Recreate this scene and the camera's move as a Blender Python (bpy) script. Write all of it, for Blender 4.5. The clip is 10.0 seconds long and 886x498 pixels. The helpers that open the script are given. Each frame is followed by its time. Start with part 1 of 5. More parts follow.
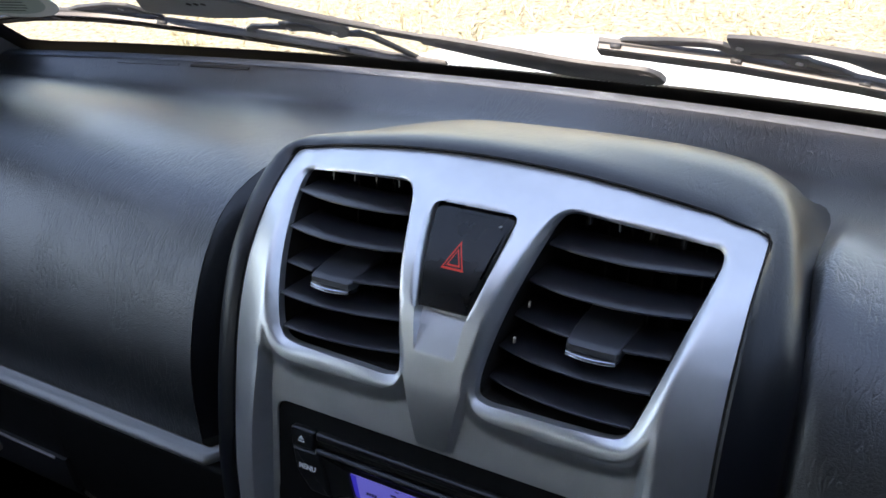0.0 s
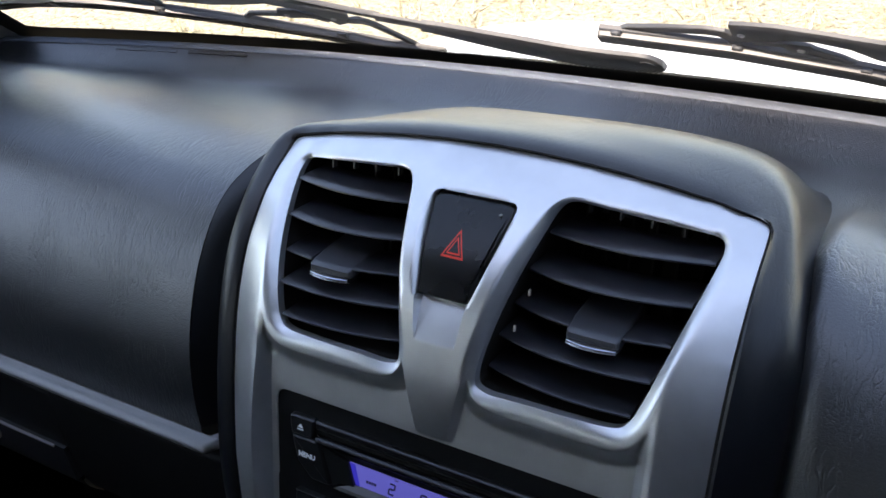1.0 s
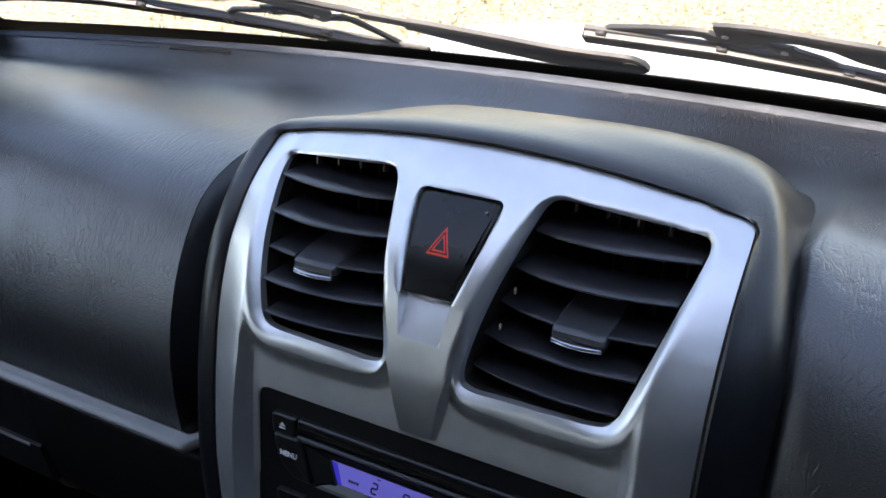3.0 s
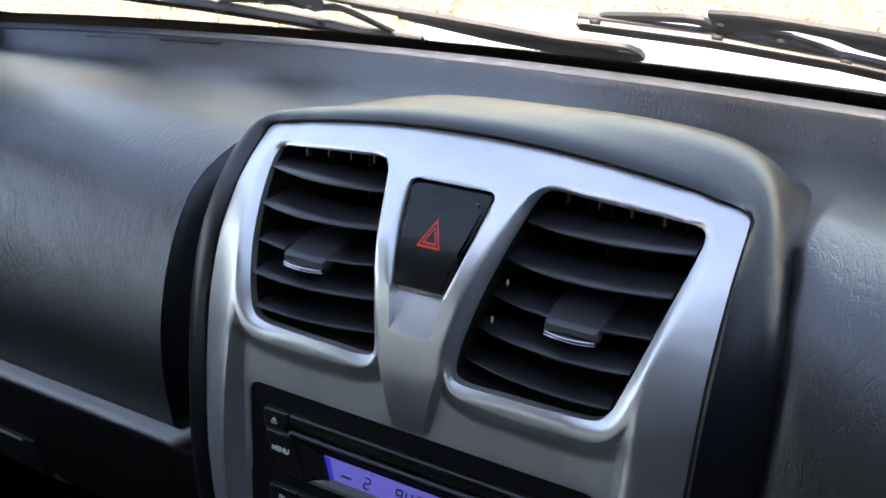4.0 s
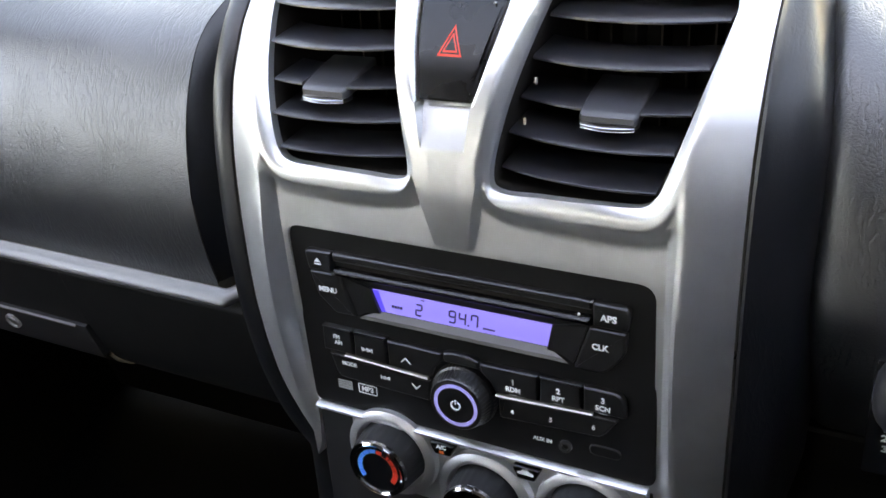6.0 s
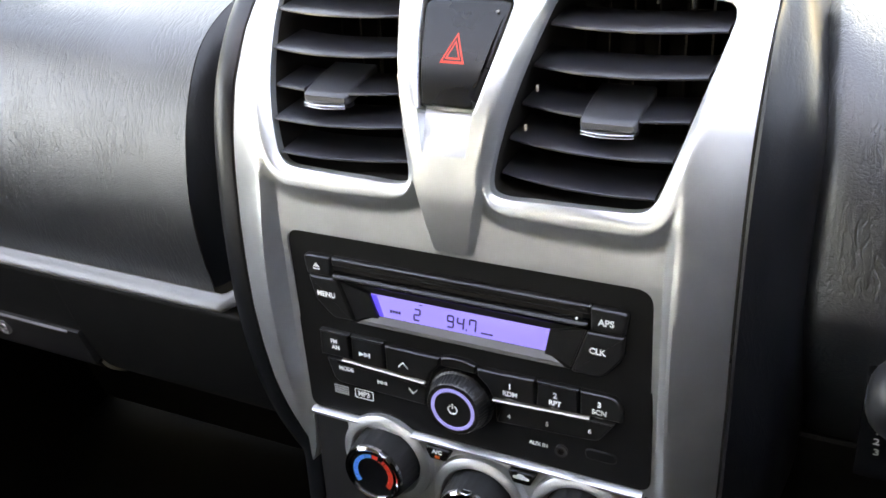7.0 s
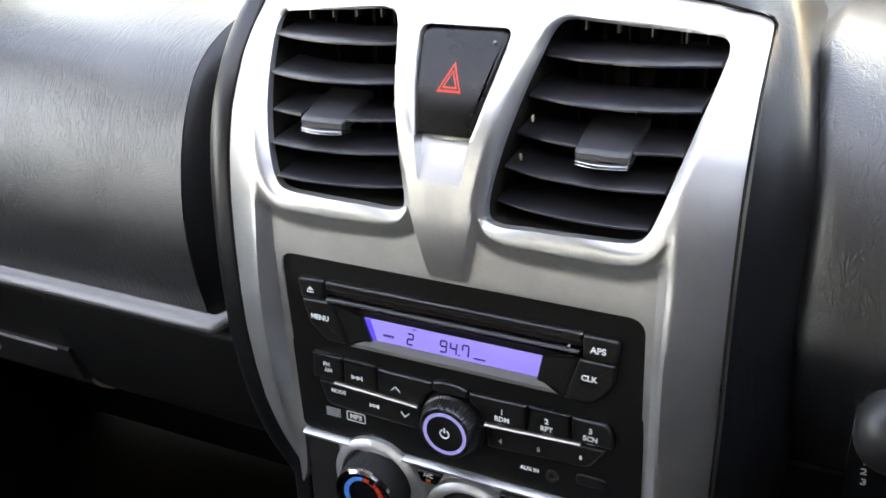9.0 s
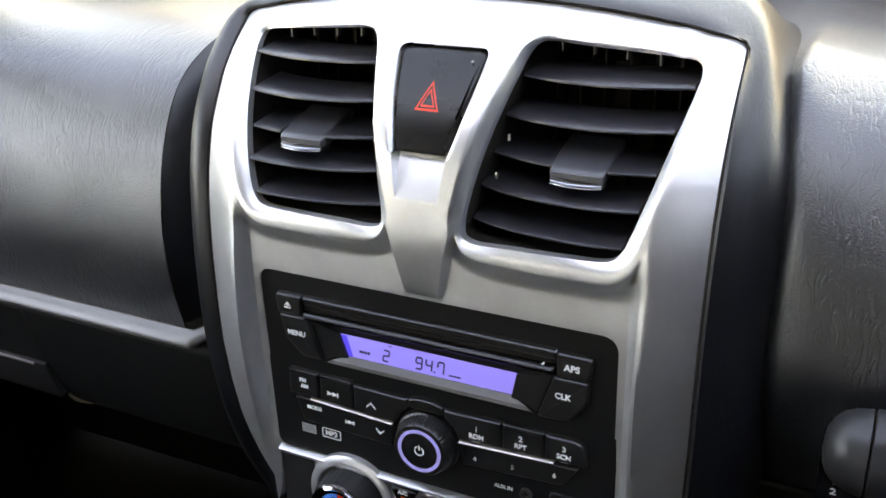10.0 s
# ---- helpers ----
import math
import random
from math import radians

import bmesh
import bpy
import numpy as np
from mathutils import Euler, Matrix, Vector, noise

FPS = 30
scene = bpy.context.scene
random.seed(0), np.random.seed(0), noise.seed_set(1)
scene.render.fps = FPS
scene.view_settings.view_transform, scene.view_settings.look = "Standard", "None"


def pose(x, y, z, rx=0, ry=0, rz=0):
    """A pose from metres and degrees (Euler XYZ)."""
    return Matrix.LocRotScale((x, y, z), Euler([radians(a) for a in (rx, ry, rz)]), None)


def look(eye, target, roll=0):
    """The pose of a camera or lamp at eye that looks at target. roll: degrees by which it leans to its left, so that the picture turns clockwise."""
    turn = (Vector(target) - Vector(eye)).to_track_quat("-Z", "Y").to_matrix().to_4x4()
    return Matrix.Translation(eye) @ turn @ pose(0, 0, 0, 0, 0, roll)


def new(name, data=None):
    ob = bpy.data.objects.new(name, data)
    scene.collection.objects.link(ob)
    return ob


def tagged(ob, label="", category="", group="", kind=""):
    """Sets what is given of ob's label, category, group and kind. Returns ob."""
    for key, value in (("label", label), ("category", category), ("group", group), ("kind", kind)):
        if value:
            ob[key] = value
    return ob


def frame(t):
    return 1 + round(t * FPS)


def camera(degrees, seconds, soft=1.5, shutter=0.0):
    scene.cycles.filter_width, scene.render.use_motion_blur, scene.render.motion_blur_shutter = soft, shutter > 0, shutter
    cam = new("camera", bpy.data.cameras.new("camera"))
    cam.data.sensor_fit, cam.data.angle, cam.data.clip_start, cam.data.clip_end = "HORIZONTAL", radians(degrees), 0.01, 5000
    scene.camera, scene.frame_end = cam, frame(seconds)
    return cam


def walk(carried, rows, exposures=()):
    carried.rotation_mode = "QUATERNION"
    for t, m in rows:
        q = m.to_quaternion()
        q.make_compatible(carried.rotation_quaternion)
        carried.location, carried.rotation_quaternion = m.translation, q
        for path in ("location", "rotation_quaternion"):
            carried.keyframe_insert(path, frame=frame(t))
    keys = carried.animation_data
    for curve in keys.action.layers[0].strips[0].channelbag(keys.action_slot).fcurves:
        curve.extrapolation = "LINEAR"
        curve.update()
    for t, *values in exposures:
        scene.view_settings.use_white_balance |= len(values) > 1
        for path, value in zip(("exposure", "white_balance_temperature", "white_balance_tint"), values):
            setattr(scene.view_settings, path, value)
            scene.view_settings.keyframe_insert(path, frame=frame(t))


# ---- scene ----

# camera and its path
cam = camera(50.0, 10.0, soft=1.6)
walk(cam, [
    (0, pose(0.2075, -0.2542, 1.5672, 57.56, 5.75, 30.12)),
    (0.5, pose(0.2074, -0.2542, 1.5670, 57.33, 5.90, 29.97)),
    (1, pose(0.2062, -0.2529, 1.5663, 56.82, 5.70, 30.08)),
    (1.5, pose(0.2066, -0.2539, 1.5665, 56.65, 5.74, 29.98)),
    (2, pose(0.2061, -0.2547, 1.5666, 56.67, 5.49, 29.84)),
    (2.5, pose(0.2053, -0.2554, 1.5667, 56.69, 5.19, 29.51)),
    (2.7, pose(0.2040, -0.2547, 1.5654, 56.77, 4.91, 29.42)),
    (3.8, pose(0.2009, -0.2506, 1.5609, 56.95, 4.34, 28.92)),
    (4, pose(0.2029, -0.2469, 1.5606, 56.23, 4.91, 28.99)),
    (4.5, pose(0.2076, -0.2245, 1.5610, 50.79, 9.63, 27.79)),
    (5, pose(0.2014, -0.2487, 1.5490, 49.51, 10.15, 26.15)),
    (5.5, pose(0.1985, -0.2531, 1.5384, 47.94, 11.77, 25.27)),
    (5.7, pose(0.1996, -0.2537, 1.5334, 47.92, 11.98, 25.59)),
    (6.8, pose(0.1957, -0.2671, 1.5290, 49.26, 10.66, 25.43)),
    (7, pose(0.1946, -0.2681, 1.5313, 49.19, 10.62, 25.12)),
    (7.5, pose(0.1939, -0.2655, 1.5353, 48.94, 10.55, 25.01)),
    (8, pose(0.1920, -0.2658, 1.5389, 48.95, 10.23, 24.81)),
    (8.5, pose(0.1920, -0.2656, 1.5402, 49.22, 10.04, 24.82)),
    (9, pose(0.1918, -0.2682, 1.5393, 49.94, 9.58, 24.92)),
    (9.5, pose(0.1927, -0.2700, 1.5383, 50.60, 9.20, 25.07)),
    (10, pose(0.1980, -0.2697, 1.5386, 51.25, 8.52, 24.75)),
], exposures=[(0.0, 2.03, 7700, 17), (4.0, 2.2, 7900, 17), (4.5, 2.45, 8500, 18), (5.0, 2.75, 9500, 19), (5.5, 3.27, 10000, 19), (7.0, 3.94, 11300, 19), (8.5, 3.8, 11300, 19), (10.0, 3.55, 11100, 19)])

# The centre stack leans forward at its top. STACK carries its own axes (x right, y into the
# dash, z up along the radio's face, origin at the radio's middle knob) into the world.
UP = 1.15
STACK = Matrix.Translation((0, 0, UP)) @ Matrix.Rotation(radians(-18), 4, "X")
CAR = Matrix.Translation((0, 0, UP))  # level axes with the same origin

# ---- daylight ----
world = bpy.data.worlds.new("sky")
scene.world = world
world.use_nodes = True
wn = world.node_tree
sky = wn.nodes.new("ShaderNodeTexSky")
sky.sky_type = "NISHITA"
sky.sun_disc = False
sky.dust_density = 0.4
sky.sun_elevation = radians(44.9)
sky.sun_rotation = radians(183)
wn.links.new(sky.outputs["Color"], wn.nodes["Background"].inputs["Color"])
wn.nodes["Background"].inputs["Strength"].default_value = 0.15
sun = new("sun", bpy.data.lights.new("sun", "SUN"))
sun.data.energy, sun.data.angle, sun.data.color = 3.0, radians(0.5), (1.0, 0.95, 0.87)
sun.matrix_world = look((0, 0, 20), Vector((0, 0, 20)) - Vector((math.sin(radians(183)) * math.cos(radians(44.9)), math.cos(radians(183)) * math.cos(radians(44.9)), math.sin(radians(44.9)))))

# ---- materials ----
def material(name, color, rough=0.5, metal=0.0, spec=0.5):
    m = bpy.data.materials.new(name)
    m.use_nodes = True
    b = m.node_tree.nodes["Principled BSDF"]
    b.inputs["Base Color"].default_value = (*color, 1)
    b.inputs["Roughness"].default_value = rough
    b.inputs["Metallic"].default_value = metal
    b.inputs["Specular IOR Level"].default_value = spec
    return m


def node(m, kind, **values):
    n = m.node_tree.nodes.new(kind)
    for key, value in values.items():
        n.inputs[key.replace("_", " ")].default_value = value
    return n


def link(m, a, b):
    m.node_tree.links.new(a, b)


def coords(m, scale=(1, 1, 1)):
    c = m.node_tree.nodes.new("ShaderNodeTexCoord")
    p = m.node_tree.nodes.new("ShaderNodeMapping")
    p.inputs["Scale"].default_value = scale
    link(m, c.outputs["Object"], p.inputs["Vector"])
    return p.outputs["Vector"]


def ramp(m, source, stops):
    r = m.node_tree.nodes.new("ShaderNodeValToRGB")
    e = r.color_ramp.elements
    while len(e) < len(stops):
        e.new(0.5)
    for k, (pos, col) in enumerate(stops):
        e[k].position, e[k].color = pos, (*col, 1)
    link(m, source, r.inputs["Fac"])
    return r.outputs["Color"]


def span(m, source, low, high):
    r = node(m, "ShaderNodeMapRange", To_Min=low, To_Max=high)
    link(m, source, r.inputs["Value"])
    return r.outputs["Result"]


def bump(m, heights, distance=0.001):
    """A chain of bumps: (height socket, strength) from coarse to fine."""
    last = None
    for socket, strength in heights:
        b = node(m, "ShaderNodeBump", Strength=strength, Distance=distance)
        link(m, socket, b.inputs["Height"])
        if last:
            link(m, last, b.inputs["Normal"])
        last = b.outputs["Normal"]
    link(m, last, m.node_tree.nodes["Principled BSDF"].inputs["Normal"])


def leather(name, color, rough, wrinkle=0.5, spec=0.8, coat=0.6):
    """Moulded dash skin: clusters of long creases over a cell-like hide grain, rubbed duller in patches."""
    m = material(name, color, rough, 0.0, spec)
    p = m.node_tree.nodes["Principled BSDF"]
    place = coords(m)
    warp = node(m, "ShaderNodeTexNoise", Scale=30.0, Detail=3.0)
    link(m, place, warp.inputs["Vector"])
    bent = node(m, "ShaderNodeMix")
    bent.data_type = "VECTOR"
    bent.inputs["Factor"].default_value = 0.016
    link(m, place, bent.inputs[4])
    link(m, warp.outputs["Color"], bent.inputs[5])
    heights = []
    # long creases in clusters, then short ones nearly everywhere
    for squash, width, patch, low, high, strength in (((330, 62, 62), 0.075, 19.0, 0.45, 0.55, wrinkle * 0.85), ((480, 260, 260), 0.09, 40.0, 0.40, 0.60, wrinkle * 0.3)):
        grid = node(m, "ShaderNodeMapping", Scale=squash)
        link(m, bent.outputs[1], grid.inputs["Vector"])
        crease = node(m, "ShaderNodeTexNoise", Scale=1.0, Detail=1.2, Roughness=0.4)
        link(m, grid.outputs["Vector"], crease.inputs["Vector"])
        half = node(m, "ShaderNodeMath")
        half.operation = "SUBTRACT"
        half.inputs[1].default_value = 0.5
        link(m, crease.outputs["Fac"], half.inputs[0])
        flat = node(m, "ShaderNodeMath")
        flat.operation = "ABSOLUTE"
        link(m, half.outputs["Value"], flat.inputs[0])
        lines = ramp(m, flat.outputs["Value"], [(0.0, (0, 0, 0)), (width, (1, 1, 1))])
        where = node(m, "ShaderNodeTexNoise", Scale=patch, Detail=2.0)
        link(m, place, where.inputs["Vector"])
        mask = ramp(m, where.outputs["Fac"], [(low, (1, 1, 1)), (high, (0, 0, 0))])
        both = node(m, "ShaderNodeMath")
        both.operation = "MAXIMUM"
        link(m, lines, both.inputs[0])
        link(m, mask, both.inputs[1])
        heights.append((both.outputs["Value"], strength))
    hide = node(m, "ShaderNodeTexVoronoi", Scale=620.0)
    hide.feature = "DISTANCE_TO_EDGE"
    link(m, bent.outputs[1], hide.inputs["Vector"])
    heights.append((ramp(m, hide.outputs["Distance"], [(0.0, (0, 0, 0)), (0.22, (1, 1, 1))]), wrinkle * 0.40))
    p.inputs["Coat Weight"].default_value = coat
    p.inputs["Coat Roughness"].default_value = rough
    bump(m, heights, 0.0008)
    wear = node(m, "ShaderNodeTexNoise", Scale=14.0, Detail=5.0)
    link(m, place, wear.inputs["Vector"])
    link(m, span(m, wear.outputs["Fac"], rough - 0.07, rough + 0.07), p.inputs["Roughness"])
    tone = ramp(m, wear.outputs["Fac"], [(0.3, tuple(c * 0.85 for c in color)), (0.7, tuple(c * 1.15 for c in color))])
    link(m, tone, p.inputs["Base Color"])
    return m


def grained(name, color, rough, metal=0.0, scale=900.0, strength=0.1, spec=0.5):
    """Moulded or painted plastic with a fine grain and slight dust."""
    m = material(name, color, rough, metal, spec)
    p = m.node_tree.nodes["Principled BSDF"]
    fine = node(m, "ShaderNodeTexNoise", Scale=scale, Detail=2.0)
    link(m, coords(m), fine.inputs["Vector"])
    soft = node(m, "ShaderNodeTexNoise", Scale=35.0, Detail=4.0)
    link(m, coords(m), soft.inputs["Vector"])
    bump(m, [(fine.outputs["Fac"], strength)], 0.0004)
    link(m, span(m, soft.outputs["Fac"], rough - 0.05, rough + 0.06), p.inputs["Roughness"])
    tone = ramp(m, soft.outputs["Fac"], [(0.3, tuple(c * 0.93 for c in color)), (0.7, tuple(min(1, c * 1.07) for c in color))])
    link(m, tone, p.inputs["Base Color"])
    return m


SKIN = leather("dash_skin", (0.0065, 0.0076, 0.0102), 0.38, 0.60, 1.0, 0.85)
SKIN_SMOOTH = leather("pod_skin", (0.0065, 0.0074, 0.0098), 0.37, 0.09, 0.6, 0.15)
# far paler than the pad: the lip's sheen is put into its colour
LIP_SHEEN = leather("lip_skin_sheen", (0.20, 0.196, 0.19), 0.42, 0.12, 1.0)
SILVER = grained("satin_silver_paint", (0.74, 0.745, 0.75), 0.39, 0.90, 2600.0, 0.05)
SIDE_PLASTIC = grained("side_plastic", (0.035, 0.034, 0.033), 0.42)
DARK_PLASTIC = grained("dark_plastic", (0.016, 0.016, 0.017), 0.5)
LOWER_PLASTIC = grained("lower_plastic", (0.007, 0.007, 0.0068), 0.6, 0.0, 500.0, 0.25, 0.2)
TRIM = grained("trim_paint", (0.30, 0.29, 0.28), 0.4, 0.3)
SLAT = grained("slat_plastic", (0.022, 0.022, 0.026), 0.31, 0.0, 900.0, 0.1, 0.85)
# slat plastic made lighter: the light the tab catches is in its colour
LIT_TAB = grained("lit_tab_plastic", (0.056, 0.057, 0.064), 0.33, 0.0, 900.0, 0.08, 0.7)
LEVER = grained("lever_plastic", (0.026, 0.026, 0.028), 0.38, 0.1)
CAVITY = material("vent_cavity", (0.022, 0.019, 0.017), 0.85, 0.0, 0.2)
RADIO = grained("radio_plastic", (0.006, 0.006, 0.0063), 0.42, 0.0, 900.0, 0.1, 0.28)
KEY = grained("key_plastic", (0.007, 0.007, 0.0074), 0.32, 0.0, 900.0, 0.1, 0.8)
GLOSS = material("gloss_black", (0.006, 0.006, 0.0065), 0.24)
LIP_GREY = grained("display_lip", (0.12, 0.115, 0.105), 0.5)
RUBBER = grained("rubber", (0.012, 0.012, 0.013), 0.62, 0.0, 1400.0, 0.2)
CHROME = material("chrome", (0.85, 0.85, 0.86), 0.1, 1.0)
SWITCH = grained("switch_black", (0.006, 0.006, 0.0065), 0.27, 0.0, 1500.0, 0.05, 0.42)
# pale blue-grey that paints the bright glare along the pad's rear edge
EDGE_GLARE = grained("edge_glare_vinyl", (0.082, 0.094, 0.116), 0.6, 0.0, 700.0, 0.2)
ZINC = grained("zinc_rivet", (0.62, 0.62, 0.63), 0.45, 0.1)
BRIDGE = grained("grey_bridge_paint", (0.16, 0.162, 0.17), 0.45, 0.2, 700.0, 0.2)
STEEL = grained("wiper_steel", (0.10, 0.10, 0.105), 0.45, 0.2, 1200.0, 0.1)
PRINT = material("white_print", (0.9, 0.9, 0.88), 0.5)
PRINT_DIM = material("grey_print", (0.35, 0.35, 0.34), 0.5)
RED_PRINT = material("red_print", (0.92, 0.05, 0.025), 0.45)
BLUE_PRINT = material("blue_print", (0.015, 0.32, 0.95), 0.45)
ORANGE = material("orange_lens", (0.8, 0.12, 0.02), 0.4)
DIGIT = material("display_digit", (0.02, 0.016, 0.08), 0.6)
BRIGHT = grained("champagne_trim", (0.62, 0.58, 0.52), 0.3, 0.8)
WIPER = grained("wiper_metal", (0.060, 0.063, 0.070), 0.45, 0.0, 1200.0, 0.12, 0.4)
WHITE_PAINT = material("white_car_paint", (0.8, 0.8, 0.8), 0.25)
FRIT = material("windscreen_band", (0.006, 0.006, 0.006), 0.6)
STICKER = material("sticker_paper", (0.75, 0.77, 0.74), 0.6)
STICKER_FIELD = material("sticker_field", (0.42, 0.50, 0.46), 0.6)
STICKER_INK = material("sticker_ink", (0.07, 0.10, 0.09), 0.6)
LINER = grained("roof_liner", (0.105, 0.112, 0.13), 0.9, 0.0, 300.0, 0.3)
CLOTH = grained("cabin_cloth", (0.004, 0.004, 0.0042), 0.95, 0.0, 300.0, 0.3, 0.05)
PAD_GREY = grained("pillar_plastic", (0.10, 0.105, 0.115), 0.6)


def glowing(name, color, strength):
    m = material(name, color, 0.3)
    b = m.node_tree.nodes["Principled BSDF"]
    b.inputs["Emission Color"].default_value = (*color, 1)
    b.inputs["Emission Strength"].default_value = strength
    return m


LCD = glowing("lit_display", (0.112, 0.120, 0.54), 0.155)
LCD_END = glowing("lit_display_end", (0.035, 0.035, 0.50), 0.15)
RING_LIGHT = glowing("lit_ring", (0.16, 0.19, 0.52), 0.09)

GLASS = material("windscreen_glass", (1, 1, 1), 0.0)
GLASS.node_tree.nodes["Principled BSDF"].inputs["Transmission Weight"].default_value = 1.0
GLASS.node_tree.nodes["Principled BSDF"].inputs["IOR"].default_value = 1.05


def grass_material():
    m = material("dry_grass", (0.5, 0.42, 0.22), 0.95, 0.0, 0.1)
    p = m.node_tree.nodes["Principled BSDF"]
    fine = node(m, "ShaderNodeTexNoise", Scale=30.0, Detail=9.0, Roughness=0.82)
    link(m, coords(m), fine.inputs["Vector"])
    col = ramp(m, fine.outputs["Fac"], [(0.40, (0.11, 0.09, 0.055)), (0.46, (0.47, 0.41, 0.27)), (0.6, (0.66, 0.62, 0.48))])
    link(m, col, p.inputs["Base Color"])
    bump(m, [(fine.outputs["Fac"], 0.8)], 0.03)
    return m


GRASS = grass_material()
STRAW = material("straw", (0.50, 0.44, 0.28), 0.8, 0.0, 0.2)


# ---- building helpers ----
def root_matrix(ob):
    while ob.parent:
        ob = ob.parent
    return ob.matrix_basis


def thing(name, base, at, label, category, group="", kind=""):
    """An empty at a place of the given axes, which carries the parts of one thing."""
    ob = new(name)
    ob.empty_display_size = 0.02
    ob.matrix_basis = base @ Matrix.Translation(at)
    return tagged(ob, label, category, group, kind)


def part(name, bm, mat, parent, label="", axes=STACK, smooth=True, kind=""):
    """Links a bmesh, given in the stack's or the car's axes, as one mesh under its thing or part."""
    bmesh.ops.recalc_face_normals(bm, faces=bm.faces)
    bm.transform(root_matrix(parent).inverted() @ axes)
    me = bpy.data.meshes.new(name)
    bm.to_mesh(me)
    bm.free()
    me.materials.append(mat)
    if smooth:
        me.polygons.foreach_set("use_smooth", [True] * len(me.polygons))
        me.set_sharp_from_angle(angle=radians(38))
        for poly in me.polygons:
            if len(poly.vertices) > 4:
                poly.use_smooth = False
    ob = new(name, me)
    ob.parent = parent
    return tagged(ob, label, kind=kind)


def single(name, bm, mat, label, category, axes=CAR, smooth=True, kind="structure"):
    """A piece of the setting, or a thing that is one mesh."""
    bmesh.ops.recalc_face_normals(bm, faces=bm.faces)
    bm.transform(axes)
    me = bpy.data.meshes.new(name)
    bm.to_mesh(me)
    bm.free()
    me.materials.append(mat)
    if smooth:
        me.polygons.foreach_set("use_smooth", [True] * len(me.polygons))
        me.set_sharp_from_angle(angle=radians(38))
    return tagged(new(name, me), label, category, kind=kind)


def mix(a, b, f):
    return a + (b - a) * f


def smoothstep(a, b, x):
    f = np.clip((x - a) / (b - a), 0, 1)
    return f * f * (3 - 2 * f)


def spline(points, steps=6, closed=True):
    """A smooth curve through the points (Catmull-Rom)."""
    pts = [np.array(p, float) for p in points]
    n = len(pts)
    out = []
    for k in range(n if closed else n - 1):
        if closed:
            a, b, c, d = pts[k - 1], pts[k], pts[(k + 1) % n], pts[(k + 2) % n]
        else:
            a, b, c, d = pts[max(k - 1, 0)], pts[k], pts[k + 1], pts[min(k + 2, n - 1)]
        for s in range(steps):
            f = s / steps
            out.append(0.5 * (2 * b + (c - a) * f + (2 * a - 5 * b + 4 * c - d) * f * f + (3 * b - a - 3 * c + d) * f ** 3))
    if not closed:
        out.append(pts[-1])
    return [tuple(p) for p in out]


def rounded(corners, radii, steps=6):
    """A polygon with rounded corners; one radius a corner, or one for all."""
    n = len(corners)
    if not isinstance(radii, (list, tuple)):
        radii = [radii] * n
    out = []
    for k in range(n):
        p, a, b = (Vector(corners[i % n]) for i in (k, k - 1, k + 1))
        u, v = (a - p).normalized(), (b - p).normalized()
        angle = max(u.angle(v), 0.05)
        reach = min(radii[k] / math.tan(angle / 2), 0.48 * (a - p).length, 0.48 * (b - p).length)
        q0, q1 = p + u * reach, p + v * reach
        for s in range(steps + 1):
            f = s / steps
            out.append(tuple(q0 * (1 - f) ** 2 + p * 2 * f * (1 - f) + q1 * f * f))
    return out


def dense(poly, step=0.003):
    """The polygon with points added along its long sides."""
    return [tuple(mix(np.array(a), np.array(b), f)) for a, b in zip(poly, poly[1:] + poly[:1]) for f in np.linspace(0, 1, 1 + max(1, round(math.dist(a, b) / step)))[:-1]]


def area(poly):
    return 0.5 * sum(a[0] * b[1] - b[0] * a[1] for a, b in zip(poly, poly[1:] + poly[:1]))


def grown(poly, d):
    """The polygon pushed outwards by d (inwards where negative)."""
    sign = 1 if area(poly) > 0 else -1
    out = []
    n = len(poly)
    for k in range(n):
        a, p, b = (np.array(poly[i % n]) for i in (k - 1, k, k + 1))
        e, f = p - a, b - p
        e, f = e / (np.linalg.norm(e) + 1e-12), f / (np.linalg.norm(f) + 1e-12)
        m = np.array([e[1] + f[1], -e[0] - f[0]]) * sign
        m /= max(np.linalg.norm(m), 1e-9)
        c = max(0.5, m @ (np.array([e[1], -e[0]]) * sign))
        out.append(tuple(p + m * d / c))
    return out


def loops(bm, rings, close_first=False, close_last=True, cyclic=True):
    """Faces between successive rings of equally many points."""
    rows = [[bm.verts.new(p) for p in ring] for ring in rings]
    for a, b in zip(rows, rows[1:]):
        for k in range(len(a) if cyclic else len(a) - 1):
            j = (k + 1) % len(a)
            bm.faces.new((a[k], a[j], b[j], b[k]))
    if close_first:
        bm.faces.new(rows[0])
    if close_last:
        bm.faces.new(rows[-1])
    return bm


def slab(poly, front, back, bevel=0.0006, lean=None):
    """A plate in the stack's x-z plane with bevelled front edges. lean: y added at (x, z)."""
    lean = lean or (lambda x, z: 0.0)
    ring = lambda pts, y: [(x, y + lean(x, z), z) for x, z in pts]
    rings = [ring(poly, back), ring(poly, front + bevel), ring(grown(poly, -bevel * 0.4), front + bevel * 0.35), ring(grown(poly, -bevel), front)]
    return loops(bmesh.new(), rings, close_first=True)


def block(lo, hi, bevel=0.0):
    bm = bmesh.new()
    bmesh.ops.create_cube(bm, size=1)
    for v in bm.verts:
        v.co = Vector([mix(a, b, c + 0.5) for a, b, c in zip(lo, hi, v.co)])
    if bevel:
        bmesh.ops.bevel(bm, geom=bm.edges[:], offset=bevel, segments=2, affect="EDGES", profile=0.6)
    return bm


